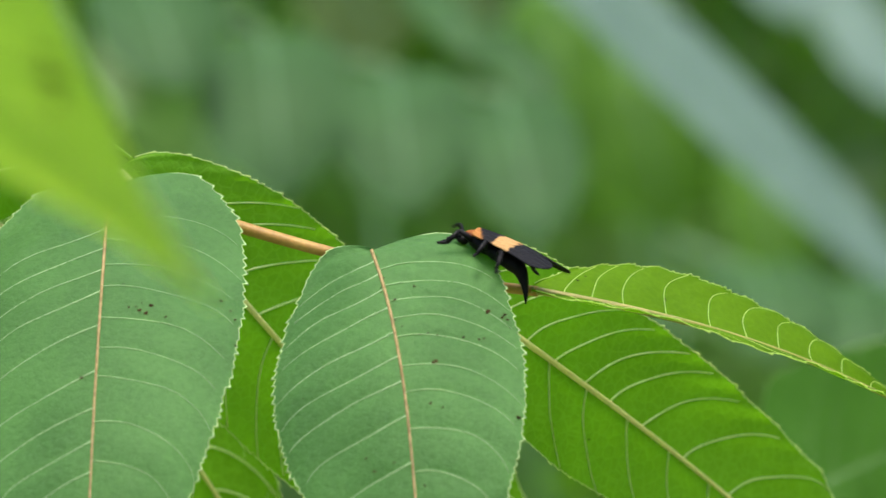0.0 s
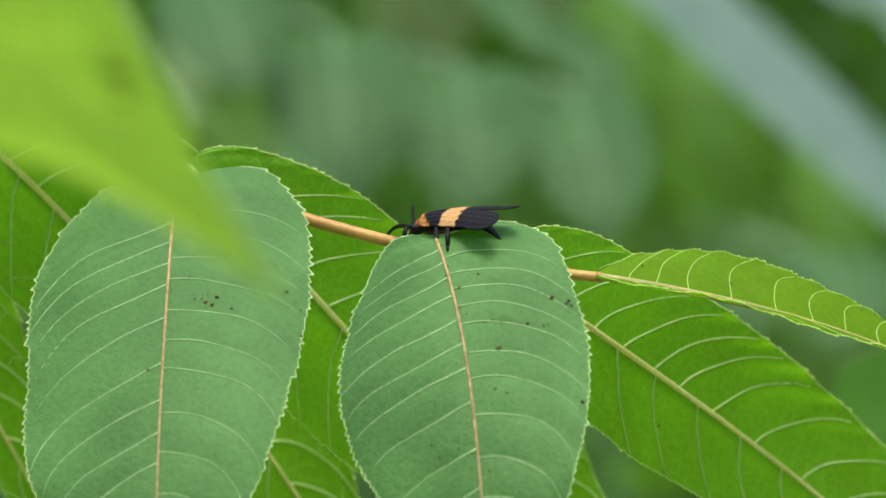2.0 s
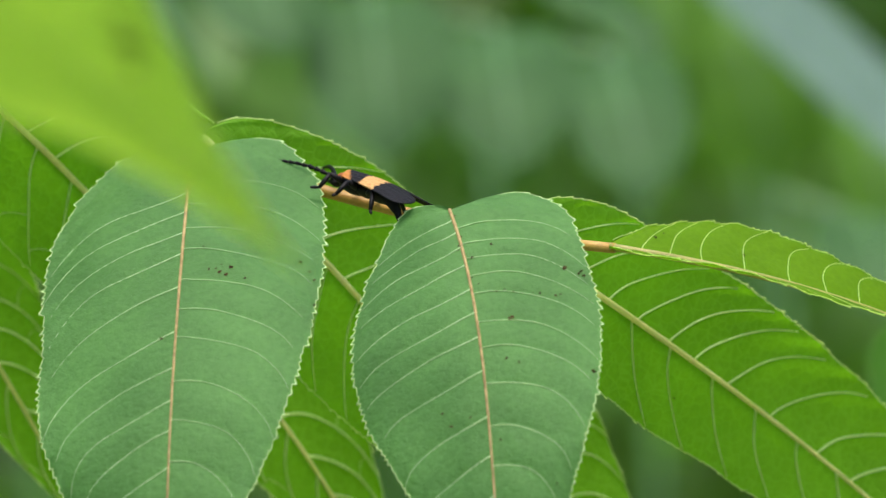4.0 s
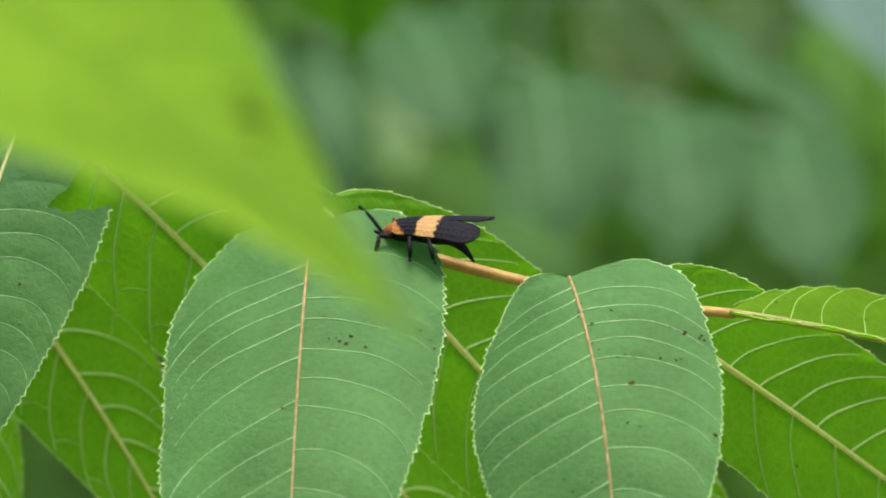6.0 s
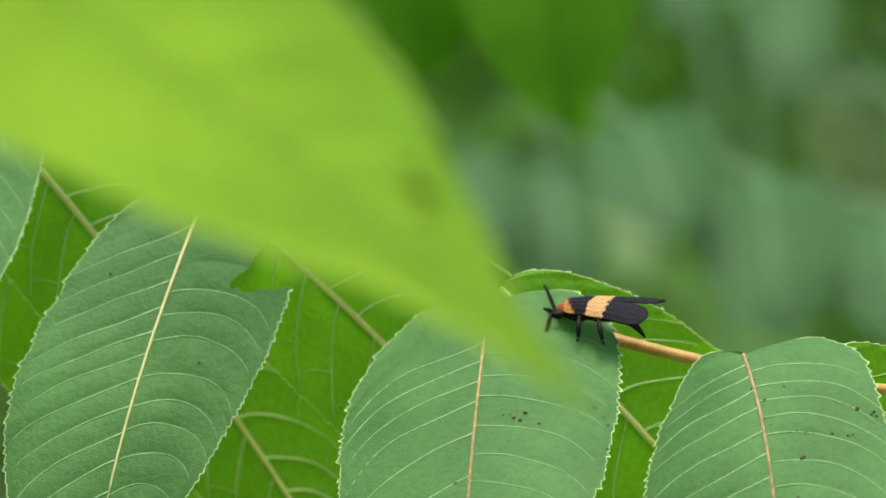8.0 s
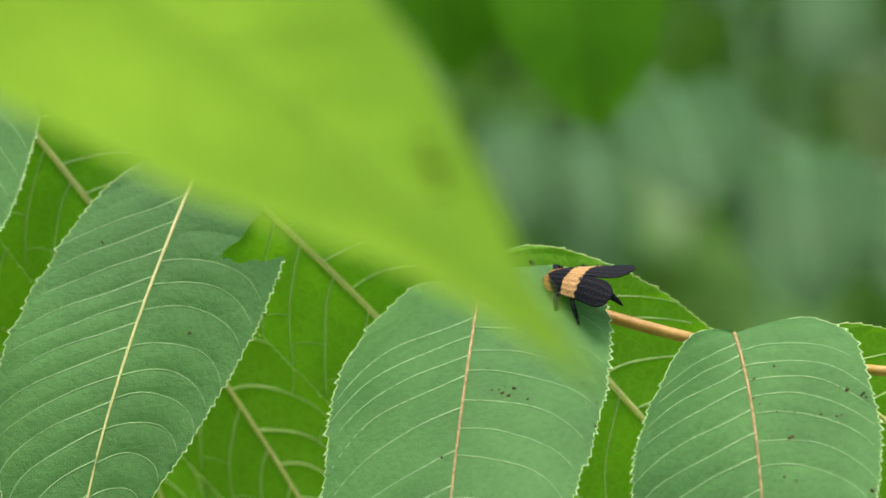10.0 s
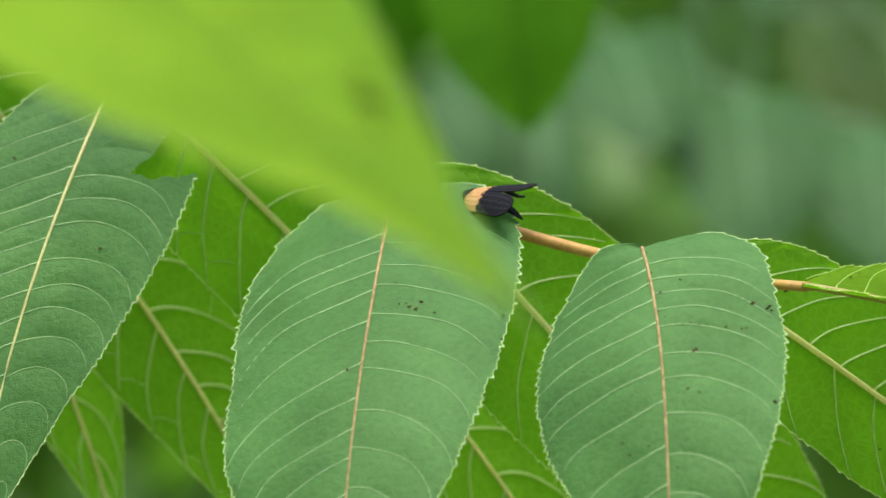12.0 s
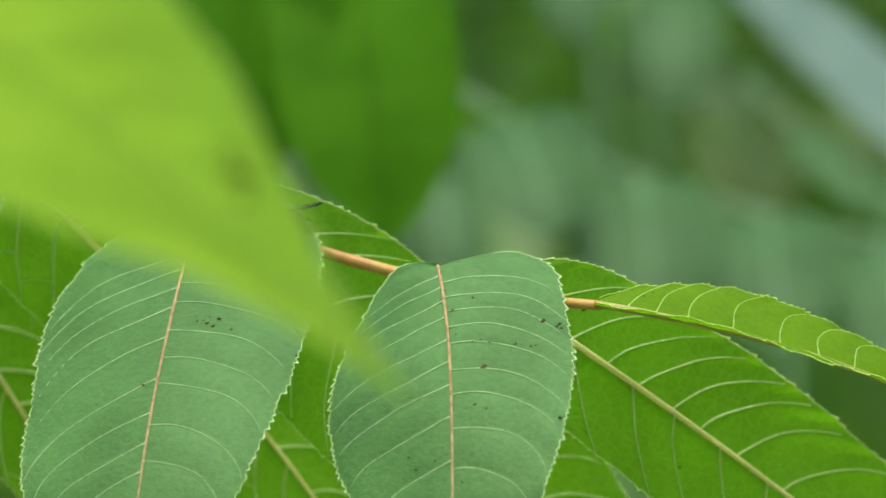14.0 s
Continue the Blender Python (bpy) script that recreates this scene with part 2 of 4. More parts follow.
class Blade:
    """The surface of a leaflet: u runs from base to tip, v from edge to edge."""

    def __init__(self, ctrl, left, right, across, across_tip=None, fold=0.0, cup=0.0, lag=(0.0, 0.0), veins=14,
                 quilt=0.00020, teeth=84, tooth=0.030, wave=0.0, seed=0, belly=(0.3, 0.3), round_base=(0.13, 0.13), power=1.9,
                 flow=((0.07, 0.055, 0.0), (0.05, 0.08, 0.02)), roots=None, trim=None):
        self.c = [Vector(p) for p in ctrl]
        self.left, self.right = left, right
        self.h0 = Vector(across)
        self.h1 = Vector(across_tip or across)
        self.fold, self.cup, self.lag = fold, cup, lag
        self.veins, self.quilt, self.teeth, self.tooth, self.wave = veins, quilt, teeth, tooth, wave
        self.seed, self.belly, self.round_base, self.power, self.flow = seed, belly, round_base, power, flow
        # where the side veins leave the midrib, and how the outline swells and narrows along each side
        rng = random.Random(seed + 900)
        self.roots = roots or tuple([(k + 0.5 * h + 0.55 + rng.uniform(-0.16, 0.16)) / veins for k in range(veins - 1)] for h in (0, 1))
        self.trim = trim
        self.length = sum((self.mid((i + 1) / 20) - self.mid(i / 20)).length for i in range(20))

    def mid(self, u):
        a, b, c, d = self.c
        return a * (1 - u) ** 3 + b * (3 * u * (1 - u) ** 2) + c * (3 * u * u * (1 - u)) + d * u ** 3

    def axes(self, u):
        a, b, c, d = self.c
        t = ((b - a) * (1 - u) ** 2 + (c - b) * (2 * u * (1 - u)) + (d - c) * u * u).normalized()
        s = self.h0.lerp(self.h1, u)
        s = (s - t * s.dot(t)).normalized()
        return t, s, t.cross(s)

    def profile(self, u, side=1):
        base = math.sqrt(max(0.0, 1 - (1 - min(u / self.round_base[side > 0], 1.0)) ** 2))
        k = self.belly[side > 0]
        tip = 1 - max(0.0, (u - k) / (1 - k)) ** self.power if u > k else 1 - 0.06 * ((k - u) / k) ** 2
        return base * max(tip, 0.0)

    def advance(self, v):
        """How far a side vein has run towards the tip where it is v out from the midrib."""
        a, b, c = self.flow[v > 0]
        v = abs(v)
        return a * v + b * v * v + c * v ** 6

    def swell(self, u, v):
        if not self.trim:
            return 1.0
        row = self.trim[v > 0]
        k = min(u * 10, 9.999)
        i, f = int(k), k % 1.0
        f = f * f * (3 - 2 * f)
        return row[i] * (1 - f) + row[i + 1] * f

    def between(self, u, v):
        """0 on a side vein, 1 halfway to the next."""
        q = u - self.advance(v)
        row = self.roots[v > 0]
        i = bisect_right(row, q)
        lo = row[i - 1] if i else row[0] - 0.06
        hi = row[i] if i < len(row) else row[-1] + 0.07
        return math.sin(math.pi * min(max((q - lo) / (hi - lo), 0.0), 1.0))

    def at(self, u, v, edge=1.0):
        u = min(max(u, 0.0), 1.0)
        v = v * edge
        t, s, n = self.axes(u)
        w = (self.right if v > 0 else self.left) * self.profile(u, v) * self.swell(u, v)
        lag = self.lag[1] if v > 0 else self.lag[0]
        p = self.mid(u) + s * (w * v) - t * (lag * w * abs(v) ** 1.5 * math.exp(-u / 0.13))
        lift = self.fold * abs(v) * w + self.cup * v * v * w
        bulge = self.between(u, v) ** 0.7
        lift += self.quilt * bulge * min(1.0, 4 * abs(v)) * (1 - abs(v) ** 3) * min(1.0, w / 0.006)
        if self.wave:
            q = noise.noise(Vector((u * 5 + self.seed, v * 1.3, self.seed * 3.1)))
            lift += self.wave * q * abs(v) ** 1.5
            lift += 0.14 * self.wave * math.sin(self.veins * 2 * math.pi * (u - self.advance(v)) + self.seed) * abs(v) ** 4
        return p + n * lift

    def saw(self, u, side, jag):
        """Teeth that point to the tip, uneven in size and spacing."""
        k = (u + 0.004 * math.sin(61 * u + self.seed)) * self.teeth + (0.4 if side > 0 else 0.0)
        k = min(max(k, 0.0), self.teeth + 0.9)
        small = 0.25 * ((3 * k) % 1.0) ** 2
        return ((k % 1.0) ** 1.6 + small * (1 - k % 1.0)) * jag[int(k) + (self.teeth if side > 0 else 0)]

    def sheet(self, nu, nv, bite=None):
        verts, faces, grid = [], [], {}
        rng = random.Random(self.seed)
        jag = [rng.uniform(0.5, 1.4) for _ in range(2 * self.teeth + 4)]
        for i in range(nu + 1):
            u = i / nu
            for j in range(-nv, nv + 1):
                v = math.copysign(abs(j / nv) ** 0.85, j)
                edge = 1 + self.tooth * (self.saw(u, j, jag) - 0.4) * abs(v) ** 8
                grid[i, j] = len(verts)
                verts.append(self.at(u, v, edge))
        for i in range(nu):
            for j in range(-nv, nv):
                if bite and bite((i + 0.5) / nu, math.copysign(abs((j + 0.5) / nv) ** 0.85, j + 0.5)):
                    continue
                faces.append((grid[i, j], grid[i, j + 1], grid[i + 1, j + 1], grid[i + 1, j]))
        return verts, faces

    def margin(self, side, r, nu=430, start=0.0):
        """The pale rim along one edge, tooth by tooth."""
        rng = random.Random(self.seed)
        jag = [rng.uniform(0.5, 1.4) for _ in range(2 * self.teeth + 4)]
        pts, rad = [], []
        for i in range(max(3, int(start * nu)), nu + 1):
            u = i / nu
            saw = self.saw(u, side, jag)
            pts.append(self.at(u, side, 1 + self.tooth * (saw - 0.4)))
            rad.append(r * (0.6 + 0.9 * min(saw, 1.0) ** 3))
        return tube(pts, rad, 4)

    def rib(self, r0, r1, lift=0.0, n=26, end=0.99, start=0.0):
        pts = []
        for i in range(n + 1):
            u = start + (end - start) * i / n
            pts.append(self.mid(u) + self.axes(u)[2] * lift)
        return tube(pts, [r0 + (r1 - r0) * i / n for i in range(n + 1)], 8)

    def vein(self, u0, side, r0, r1, lift=0.0, reach=0.975, n=14):
        rng = random.Random(int(self.seed * 1000 + u0 * 997) + side)
        reach *= rng.uniform(0.93, 1.02)
        pts = []
        for i in range(n + 1):
            v = side * reach * i / n
            u = u0 + self.advance(v) + 0.0016 * math.sin(9 * v + 40 * u0)
            if u > 0.985:
                break
            pts.append(self.at(u, v) + self.axes(min(u, 1))[2] * lift)
        if len(pts) < 4:
            return None
        return tube(pts, [r0 + (r1 - r0) * i / (len(pts) - 1) for i in range(len(pts))], 5)

    def link(self, k, side, r):
        """The fine loop by which a side vein's end joins the next one."""
        row = self.roots[side > 0]
        rng = random.Random(self.seed * 77 + k * 5 + side)
        v0, v1 = rng.uniform(0.58, 0.68), rng.uniform(0.84, 0.93)
        a, b = row[k + 1] + self.advance(v0 * side), row[k] + self.advance(v1 * side)
        pts = []
        for i in range(9):
            f = i / 8
            v = v0 + (v1 - v0) * f
            u = row[k + 1] * (1 - f) + row[k] * f + self.advance(side * v) - 0.006 * math.sin(math.pi * f)
            pts.append(self.at(u, side * v))
        return tube(pts, [r] * 9, 4) if max(a, b) < 0.97 else None


def leaflet(parent, blade, label, vein_mat, rib_mat, blade_mat, bite=None, bite_vein=None, rib=(0.00024, 0.00010), vein=(0.000085, 0.000035), lift=0.0,
            nu=430, nv=16, rim=None, spots=(), name="leaflet", loops=False):
    """A leaflet with its midrib, its side veins and its brown spots."""
    ob = part(name, blade.sheet(nu, nv, bite), blade_mat, parent, label)
    part("midrib", blade.rib(*rib, lift=lift), rib_mat, ob)
    for side in (-1, 1):
        part("margin", blade.margin(side, 0.00010, nu, 0.17 if bite and side > 0 else 0.0), rim or RIM, ob)
    for side in (-1, 1):
        row = blade.roots[side > 0]
        for k, u0 in enumerate(row):
            if bite_vein and bite_vein(u0, side):
                continue
            # left-hand veins of face leaflets: light on the ridges put into the colour
            bold = vein_mat == VEIN and side < 0
            shape = blade.vein(u0, side, vein[0] * (1.1 if bold else 1.0), vein[1] * (1.1 if bold else 1.0), lift=lift)
            if shape:
                part("side_vein", shape, VEIN_LIT if bold else vein_mat, ob)
            fine = blade.link(k, side, 0.32 * vein[0]) if loops and k + 1 < len(row) else None
            if fine:
                part("linking_vein", fine, vein_mat, ob)
    for u, v, r in spots:
        t, s, n = blade.axes(u)
        rng = random.Random(int(u * 1e4) + int(v * 100))
        centre = blade.at(u, v) + n * 0.00012
        ring = []
        for a in range(9):
            w = 2 * math.pi * a / 9
            q = 0.52 * r * rng.uniform(0.3, 1.5)
            ring.append(centre + s * (q * 1.1 * math.cos(w)) + t * (q * math.sin(w)))
        verts = [centre + n * 0.00006] + ring
        part("brown_spot", (verts, [(0, i + 1, (i + 1) % 9 + 1) for i in range(9)]), SPOT, ob)
    return ob


# ---- ground and the shrub stems that bear the leaves ----
def ground():
    n = 40
    verts, faces = [], []
    for i in range(n + 1):
        for j in range(n + 1):
            x, y = ((2 * i / n - 1) ** 3) * 400, ((2 * j / n - 1) ** 3) * 400
            verts.append((x, y, 0.03 * noise.noise(Vector((x * 0.4, y * 0.4, 0)))))
    for i in range(n):
        for j in range(n):
            a = i * (n + 1) + j
            faces.append((a, a + n + 1, a + n + 2, a + 1))
    ob = new("ground", mesh_of("ground", verts, faces, SOIL))
    tagged(ob, "rough grassy ground under the shrubs", "ground", kind="structure")


ground()


# ---- the compound leaf on which the beetle walks ----
def compound_leaf():
    leaf = thing("compound_leaf", "green pinnate leaf with toothed drooping leaflets on a tan stalk", "leaf", at=(0, 0, 1.2))
    R = [(-0.1424, 0.0463, 0.0572), (-0.0963, -0.0001, 0.0463), (-0.0293, 0.0115, 0.0067), (0.0243, -0.0223, 0.0073)]
    stalk = Blade(R, 0.001, 0.001, (0, 0, 1))
    part("rachis", stalk.rib(0.00135, 0.00068, n=40, end=1.0), STALK, leaf, "tan ribbed leaf stalk")
    face = "blue-green toothed leaflet with a tan midrib, drooping"
    back = "bright green backlit leaflet with pale yellow veins"

    # upper faces, drooping towards the viewer
    leaflet(leaf, Blade([(0.0028, -0.0216, 0.0121), (0.0077, -0.0404, 0.0016), (0.0077, -0.0572, -0.0156), (0.0098, -0.0629, -0.0373)], 0.0163, 0.0160, (1, 0, 0.12), (1, -0.1, 0.36), fold=-0.09, cup=-0.12, lag=(1.15, 0.72), round_base=(0.36, 0.13), veins=14, seed=3, wave=0.0014, teeth=62, tooth=0.032, quilt=0.00040,
                        flow=((0.085, 0.0, 0.035), (-0.02, 0.12, 0.02)),
                        roots=([0.03, 0.07, 0.117, 0.167, 0.232, 0.295, 0.352, 0.435, 0.535, 0.62, 0.70, 0.78, 0.86], [0.06, 0.11, 0.152, 0.198, 0.248, 0.319, 0.381, 0.465, 0.559, 0.64, 0.72, 0.80, 0.88]),
                        trim=([0.80, 0.86, 0.95, 1.01, 1.06, 1.07, 1.01, 0.95, 0.91, 0.90, 0.90], [1.0, 0.96, 0.96, 0.97, 0.96, 0.95, 0.91, 0.88, 0.86, 0.85, 0.85])),
            face + ", specked brown", VEIN, MIDRIB, LEAF, lift=0.00004, vein=(0.00010, 0.00004),
            spots=[(0.217, 0.80, 0.00077), (0.233, 0.93, 0.00051), (0.242, 0.94, 0.00043), (0.236, 0.90, 0.00034), (0.249, 0.20, 0.00026), (0.249, 0.27, 0.00026), (0.256, 0.34, 0.00026), (0.262, 0.40, 0.00017), (0.269, 0.55, 0.00034),
                   (0.277, 0.67, 0.00034), (0.277, 0.71, 0.00026), (0.321, 0.27, 0.00068), (0.318, 0.29, 0.00043), (0.417, 0.21, 0.00043), (0.428, 0.31, 0.00034), (0.513, -0.37, 0.00026), (0.544, -0.33, 0.00034), (0.532, -0.15, 0.00034),
                   (0.460, 0.95, 0.00043), (0.590, 0.11, 0.00034), (0.686, 0.81, 0.00034), (0.024, 0.03, 0.00034), (0.088, 0.02, 0.00026), (0.152, 0.06, 0.00043), (0.205, 0.02, 0.00026), (0.114, -0.04, 0.00034), (0.125, -0.05, 0.00026),
                   (0.132, 0.25, 0.00043), (0.224, 0.07, 0.00026), (0.265, 0.49, 0.00017), (0.419, 0.02, 0.00017), (0.351, -0.77, 0.00017)])
    leaflet(leaf, Blade([(-0.0313, -0.0068, 0.0170), (-0.0318, -0.0289, 0.0038), (-0.0329, -0.0534, -0.0111), (-0.0323, -0.0609, -0.0377)], 0.0194, 0.0173, (1, 0, 0.10), (1, -0.1, 0.25), fold=-0.08, cup=-0.12, lag=(0.9, 1.0), round_base=(0.32, 0.2), belly=(0.5, 0.38), veins=14, seed=7, wave=0.0016, teeth=60, tooth=0.032, quilt=0.00032,
                        flow=((0.105, 0.01, 0.07), (-0.005, 0.09, 0.025)),
                        roots=([0.10, 0.15, 0.20, 0.254, 0.331, 0.433, 0.507, 0.575, 0.632, 0.70, 0.77, 0.84, 0.91], [0.07, 0.13, 0.189, 0.243, 0.315, 0.383, 0.445, 0.536, 0.613, 0.69, 0.765, 0.84, 0.91]),
                        trim=([1.02, 1.02, 1.02, 0.97, 0.94, 0.95, 0.95, 0.93, 0.92, 0.90, 0.90], [1.15, 1.08, 1.04, 1.05, 1.0, 0.95, 0.92, 0.91, 0.91, 0.92, 0.92])),
            face, VEIN, MIDRIB, LEAF, lift=0.00004,
            spots=[(0.297, 0.20, 0.00034), (0.304, 0.28, 0.00043), (0.294, 0.36, 0.00060), (0.310, 0.33, 0.00051), (0.319, 0.46, 0.00034), (0.286, 0.84, 0.00043), (0.309, 0.91, 0.00034), (0.326, 0.95, 0.00043), (0.377, 0.99, 0.00034),
                   (0.240, 0.15, 0.00026), (0.444, -0.10, 0.00043), (0.296, 0.25, 0.00026), (0.288, 0.29, 0.00017)])
    leaflet(leaf, Blade([(-0.0690, 0.0006, 0.0336), (-0.0752, -0.0141, 0.0160), (-0.0822, -0.0246, -0.0048), (-0.0830, -0.0311, -0.0278)], 0.0150, 0.0153, (1, 0.05, -0.18), (1, 0, -0.3), fold=-0.05, cup=-0.1, lag=(0.3, 0.3), round_base=(0.3, 0.13), veins=13, seed=12, wave=0.0008, teeth=56, tooth=0.036, quilt=0.00024,
                        flow=((0.16, 0.0, 0.02), (-0.14, 0.125, 0.04)),
                        roots=([0.10, 0.162, 0.224, 0.286, 0.335, 0.382, 0.436, 0.491, 0.545, 0.60, 0.66, 0.73, 0.80, 0.88], [0.13, 0.194, 0.256, 0.305, 0.358, 0.436, 0.494, 0.543, 0.604, 0.67, 0.74, 0.82, 0.90]),
                        trim=([0.81, 0.82, 0.86, 0.92, 1.04, 1.17, 1.27, 1.33, 1.33, 1.25, 1.2], [1.0, 0.99, 1.0, 0.99, 0.95, 0.91, 0.89, 0.84, 0.84, 0.84, 0.84])),
            face + ", a corner eaten away", VEIN, MIDRIB_PALE, LEAF, lift=0.00004, nv=64,
            bite=lambda u, v: v > 0.49 + 2.0 * (0.2 - u) + 0.012 * math.sin(90 * u) and u < 0.206 - 0.11 * max(0.0, v - 0.62) + 0.003 * math.sin(31 * v), bite_vein=lambda u, side: side > 0 and u < 0.2,
            spots=[(0.372, 0.48, 0.0004), (0.25, -0.62, 0.0004)])
    leaflet(leaf, Blade([(-0.1045, 0.0093, 0.0457), (-0.1079, -0.0048, 0.0324), (-0.1091, -0.0219, 0.0207), (-0.1099, -0.0292, 0.0014)], 0.0165, 0.0142, (1, 0.05, -0.18), (1, 0, -0.3), fold=-0.05, cup=-0.1, lag=(0.3, 0.3), veins=13, seed=14, wave=0.0014),
            face, VEIN, MIDRIB, LEAF)

    # under faces, drooping away from the viewer
    green = dict(rib=(0.00052, 0.0002), vein=(0.00017, 0.00009), rim=VEIN_PALE)
    leaflet(leaf, Blade([(0.0235, -0.0223, 0.0075), (0.0445, -0.0226, 0.0045), (0.0623, -0.0090, -0.0026), (0.0773, 0.0012, -0.0119)], 0.0105, 0.0098, (0, 0.987, 0.161), (0, 0.987, 0.161), fold=0.286, veins=13, seed=21, wave=0.001, belly=(0.45, 0.5), teeth=60, round_base=(0.13, 0.50),
                        flow=((0.0, 0.06, 0.04), (0.0, 0.06, 0.04)),
                        roots=([0.08, 0.16, 0.24, 0.33, 0.43, 0.53, 0.63, 0.73, 0.83], [0.07, 0.13, 0.20, 0.30, 0.41, 0.50, 0.59, 0.68, 0.77, 0.86]),
                        trim=([1.0] * 11, [0.8, 1.11, 1.22, 1.16, 1.03, 0.90, 0.86, 0.88, 0.88, 0.82, 0.8])),
            "bright green terminal leaflet folded along its midrib", VEIN_FRESH, STRAW, TERMINAL, rib=(0.00050, 0.00022), vein=(0.00009, 0.00006), rim=VEIN_FRESH, spots=[(0.10, 0.5, 0.0005), (0.12, 0.62, 0.0004), (0.31, 0.35, 0.0004)])
    leaflet(leaf, Blade([(0.0104, -0.0161, 0.0084), (0.0332, -0.0026, -0.0087), (0.0527, 0.0180, -0.0244), (0.0756, 0.0247, -0.0465)], 0.0118, 0.0129, (0.6, 0.25, 0.8), fold=-0.06, cup=0.05, lag=(0.2, 0.15), round_base=(0.2, 0.2), belly=(0.3, 0.52), veins=13, seed=25, quilt=-0.00022, wave=0.0012, teeth=66, tooth=0.024,
                        roots=([0.06, 0.145, 0.259, 0.341, 0.438, 0.533, 0.63, 0.72, 0.81, 0.89], [0.05, 0.135, 0.203, 0.268, 0.333, 0.392, 0.467, 0.565, 0.67, 0.75, 0.83, 0.90]),
                        trim=([0.9, 0.9, 0.88, 0.91, 0.97, 0.97, 1.07, 1.17, 1.25, 1.35, 1.4], [0.95, 0.91, 0.89, 0.94, 0.98, 0.97, 0.97, 1.06, 1.28, 1.4, 1.5])),
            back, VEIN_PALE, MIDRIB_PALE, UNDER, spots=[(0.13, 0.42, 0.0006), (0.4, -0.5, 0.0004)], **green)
    leaflet(leaf, Blade([(-0.0300, -0.0025, 0.0191), (-0.0061, -0.0007, -0.0034), (0.0054, 0.0301, -0.0281), (0.0340, 0.0313, -0.0494)], 0.0135, 0.0162, (0.7, 0.25, 0.7), fold=-0.06, cup=0.05, lag=(0.2, 0.15), round_base=(0.2, 0.48), veins=14, seed=28, quilt=-0.00022, wave=0.0012, teeth=68, tooth=0.024,
                        trim=([1.0] * 11, [1.03, 1.02, 1.03, 1.01, 0.98, 1.07, 1.22, 1.42, 1.55, 1.6, 1.6])),
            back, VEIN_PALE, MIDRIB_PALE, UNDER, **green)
    leaflet(leaf, Blade([(-0.0620, -0.0013, 0.0273), (-0.0456, 0.0253, 0.0073), (-0.0171, 0.0289, -0.0220), (-0.0035, 0.0357, -0.0544)], 0.0130, 0.0165, (0.72, 0.25, 0.7), fold=-0.06, cup=0.05, lag=(0.2, 0.5), veins=15, seed=31, quilt=-0.00022, wave=0.0012, teeth=68, tooth=0.024),
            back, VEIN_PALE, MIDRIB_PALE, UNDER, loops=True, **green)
    leaflet(leaf, Blade([(-0.0984, 0.0087, 0.0412), (-0.0811, 0.0239, 0.0163), (-0.0613, 0.0346, -0.0113), (-0.0477, 0.0373, -0.0425)], 0.0130, 0.0150, (0.8, 0.25, 0.6), fold=-0.06, cup=0.05, lag=(0.2, 0.5), veins=15, seed=35, quilt=-0.00022, wave=0.0012, teeth=68, tooth=0.024),
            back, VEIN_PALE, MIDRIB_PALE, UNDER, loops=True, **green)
    leaflet(leaf, Blade([(-0.1191, 0.0201, 0.0503), (-0.0991, 0.0227, 0.0234), (-0.0826, 0.0400, -0.0033), (-0.0750, 0.0381, -0.0369)], 0.0130, 0.0140, (0.8, 0.25, 0.6), fold=-0.06, cup=0.05, lag=(0.2, 0.5), veins=13, seed=38, quilt=-0.00022, wave=0.0012, teeth=68, tooth=0.024),
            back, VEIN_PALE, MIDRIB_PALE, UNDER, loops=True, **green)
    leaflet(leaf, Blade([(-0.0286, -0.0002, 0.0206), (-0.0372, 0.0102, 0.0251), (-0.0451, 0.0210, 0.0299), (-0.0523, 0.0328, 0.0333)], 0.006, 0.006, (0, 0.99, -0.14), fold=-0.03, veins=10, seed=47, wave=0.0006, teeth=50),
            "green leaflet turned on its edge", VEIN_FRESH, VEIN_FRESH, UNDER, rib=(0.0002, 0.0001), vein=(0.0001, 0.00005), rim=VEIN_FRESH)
    return leaf


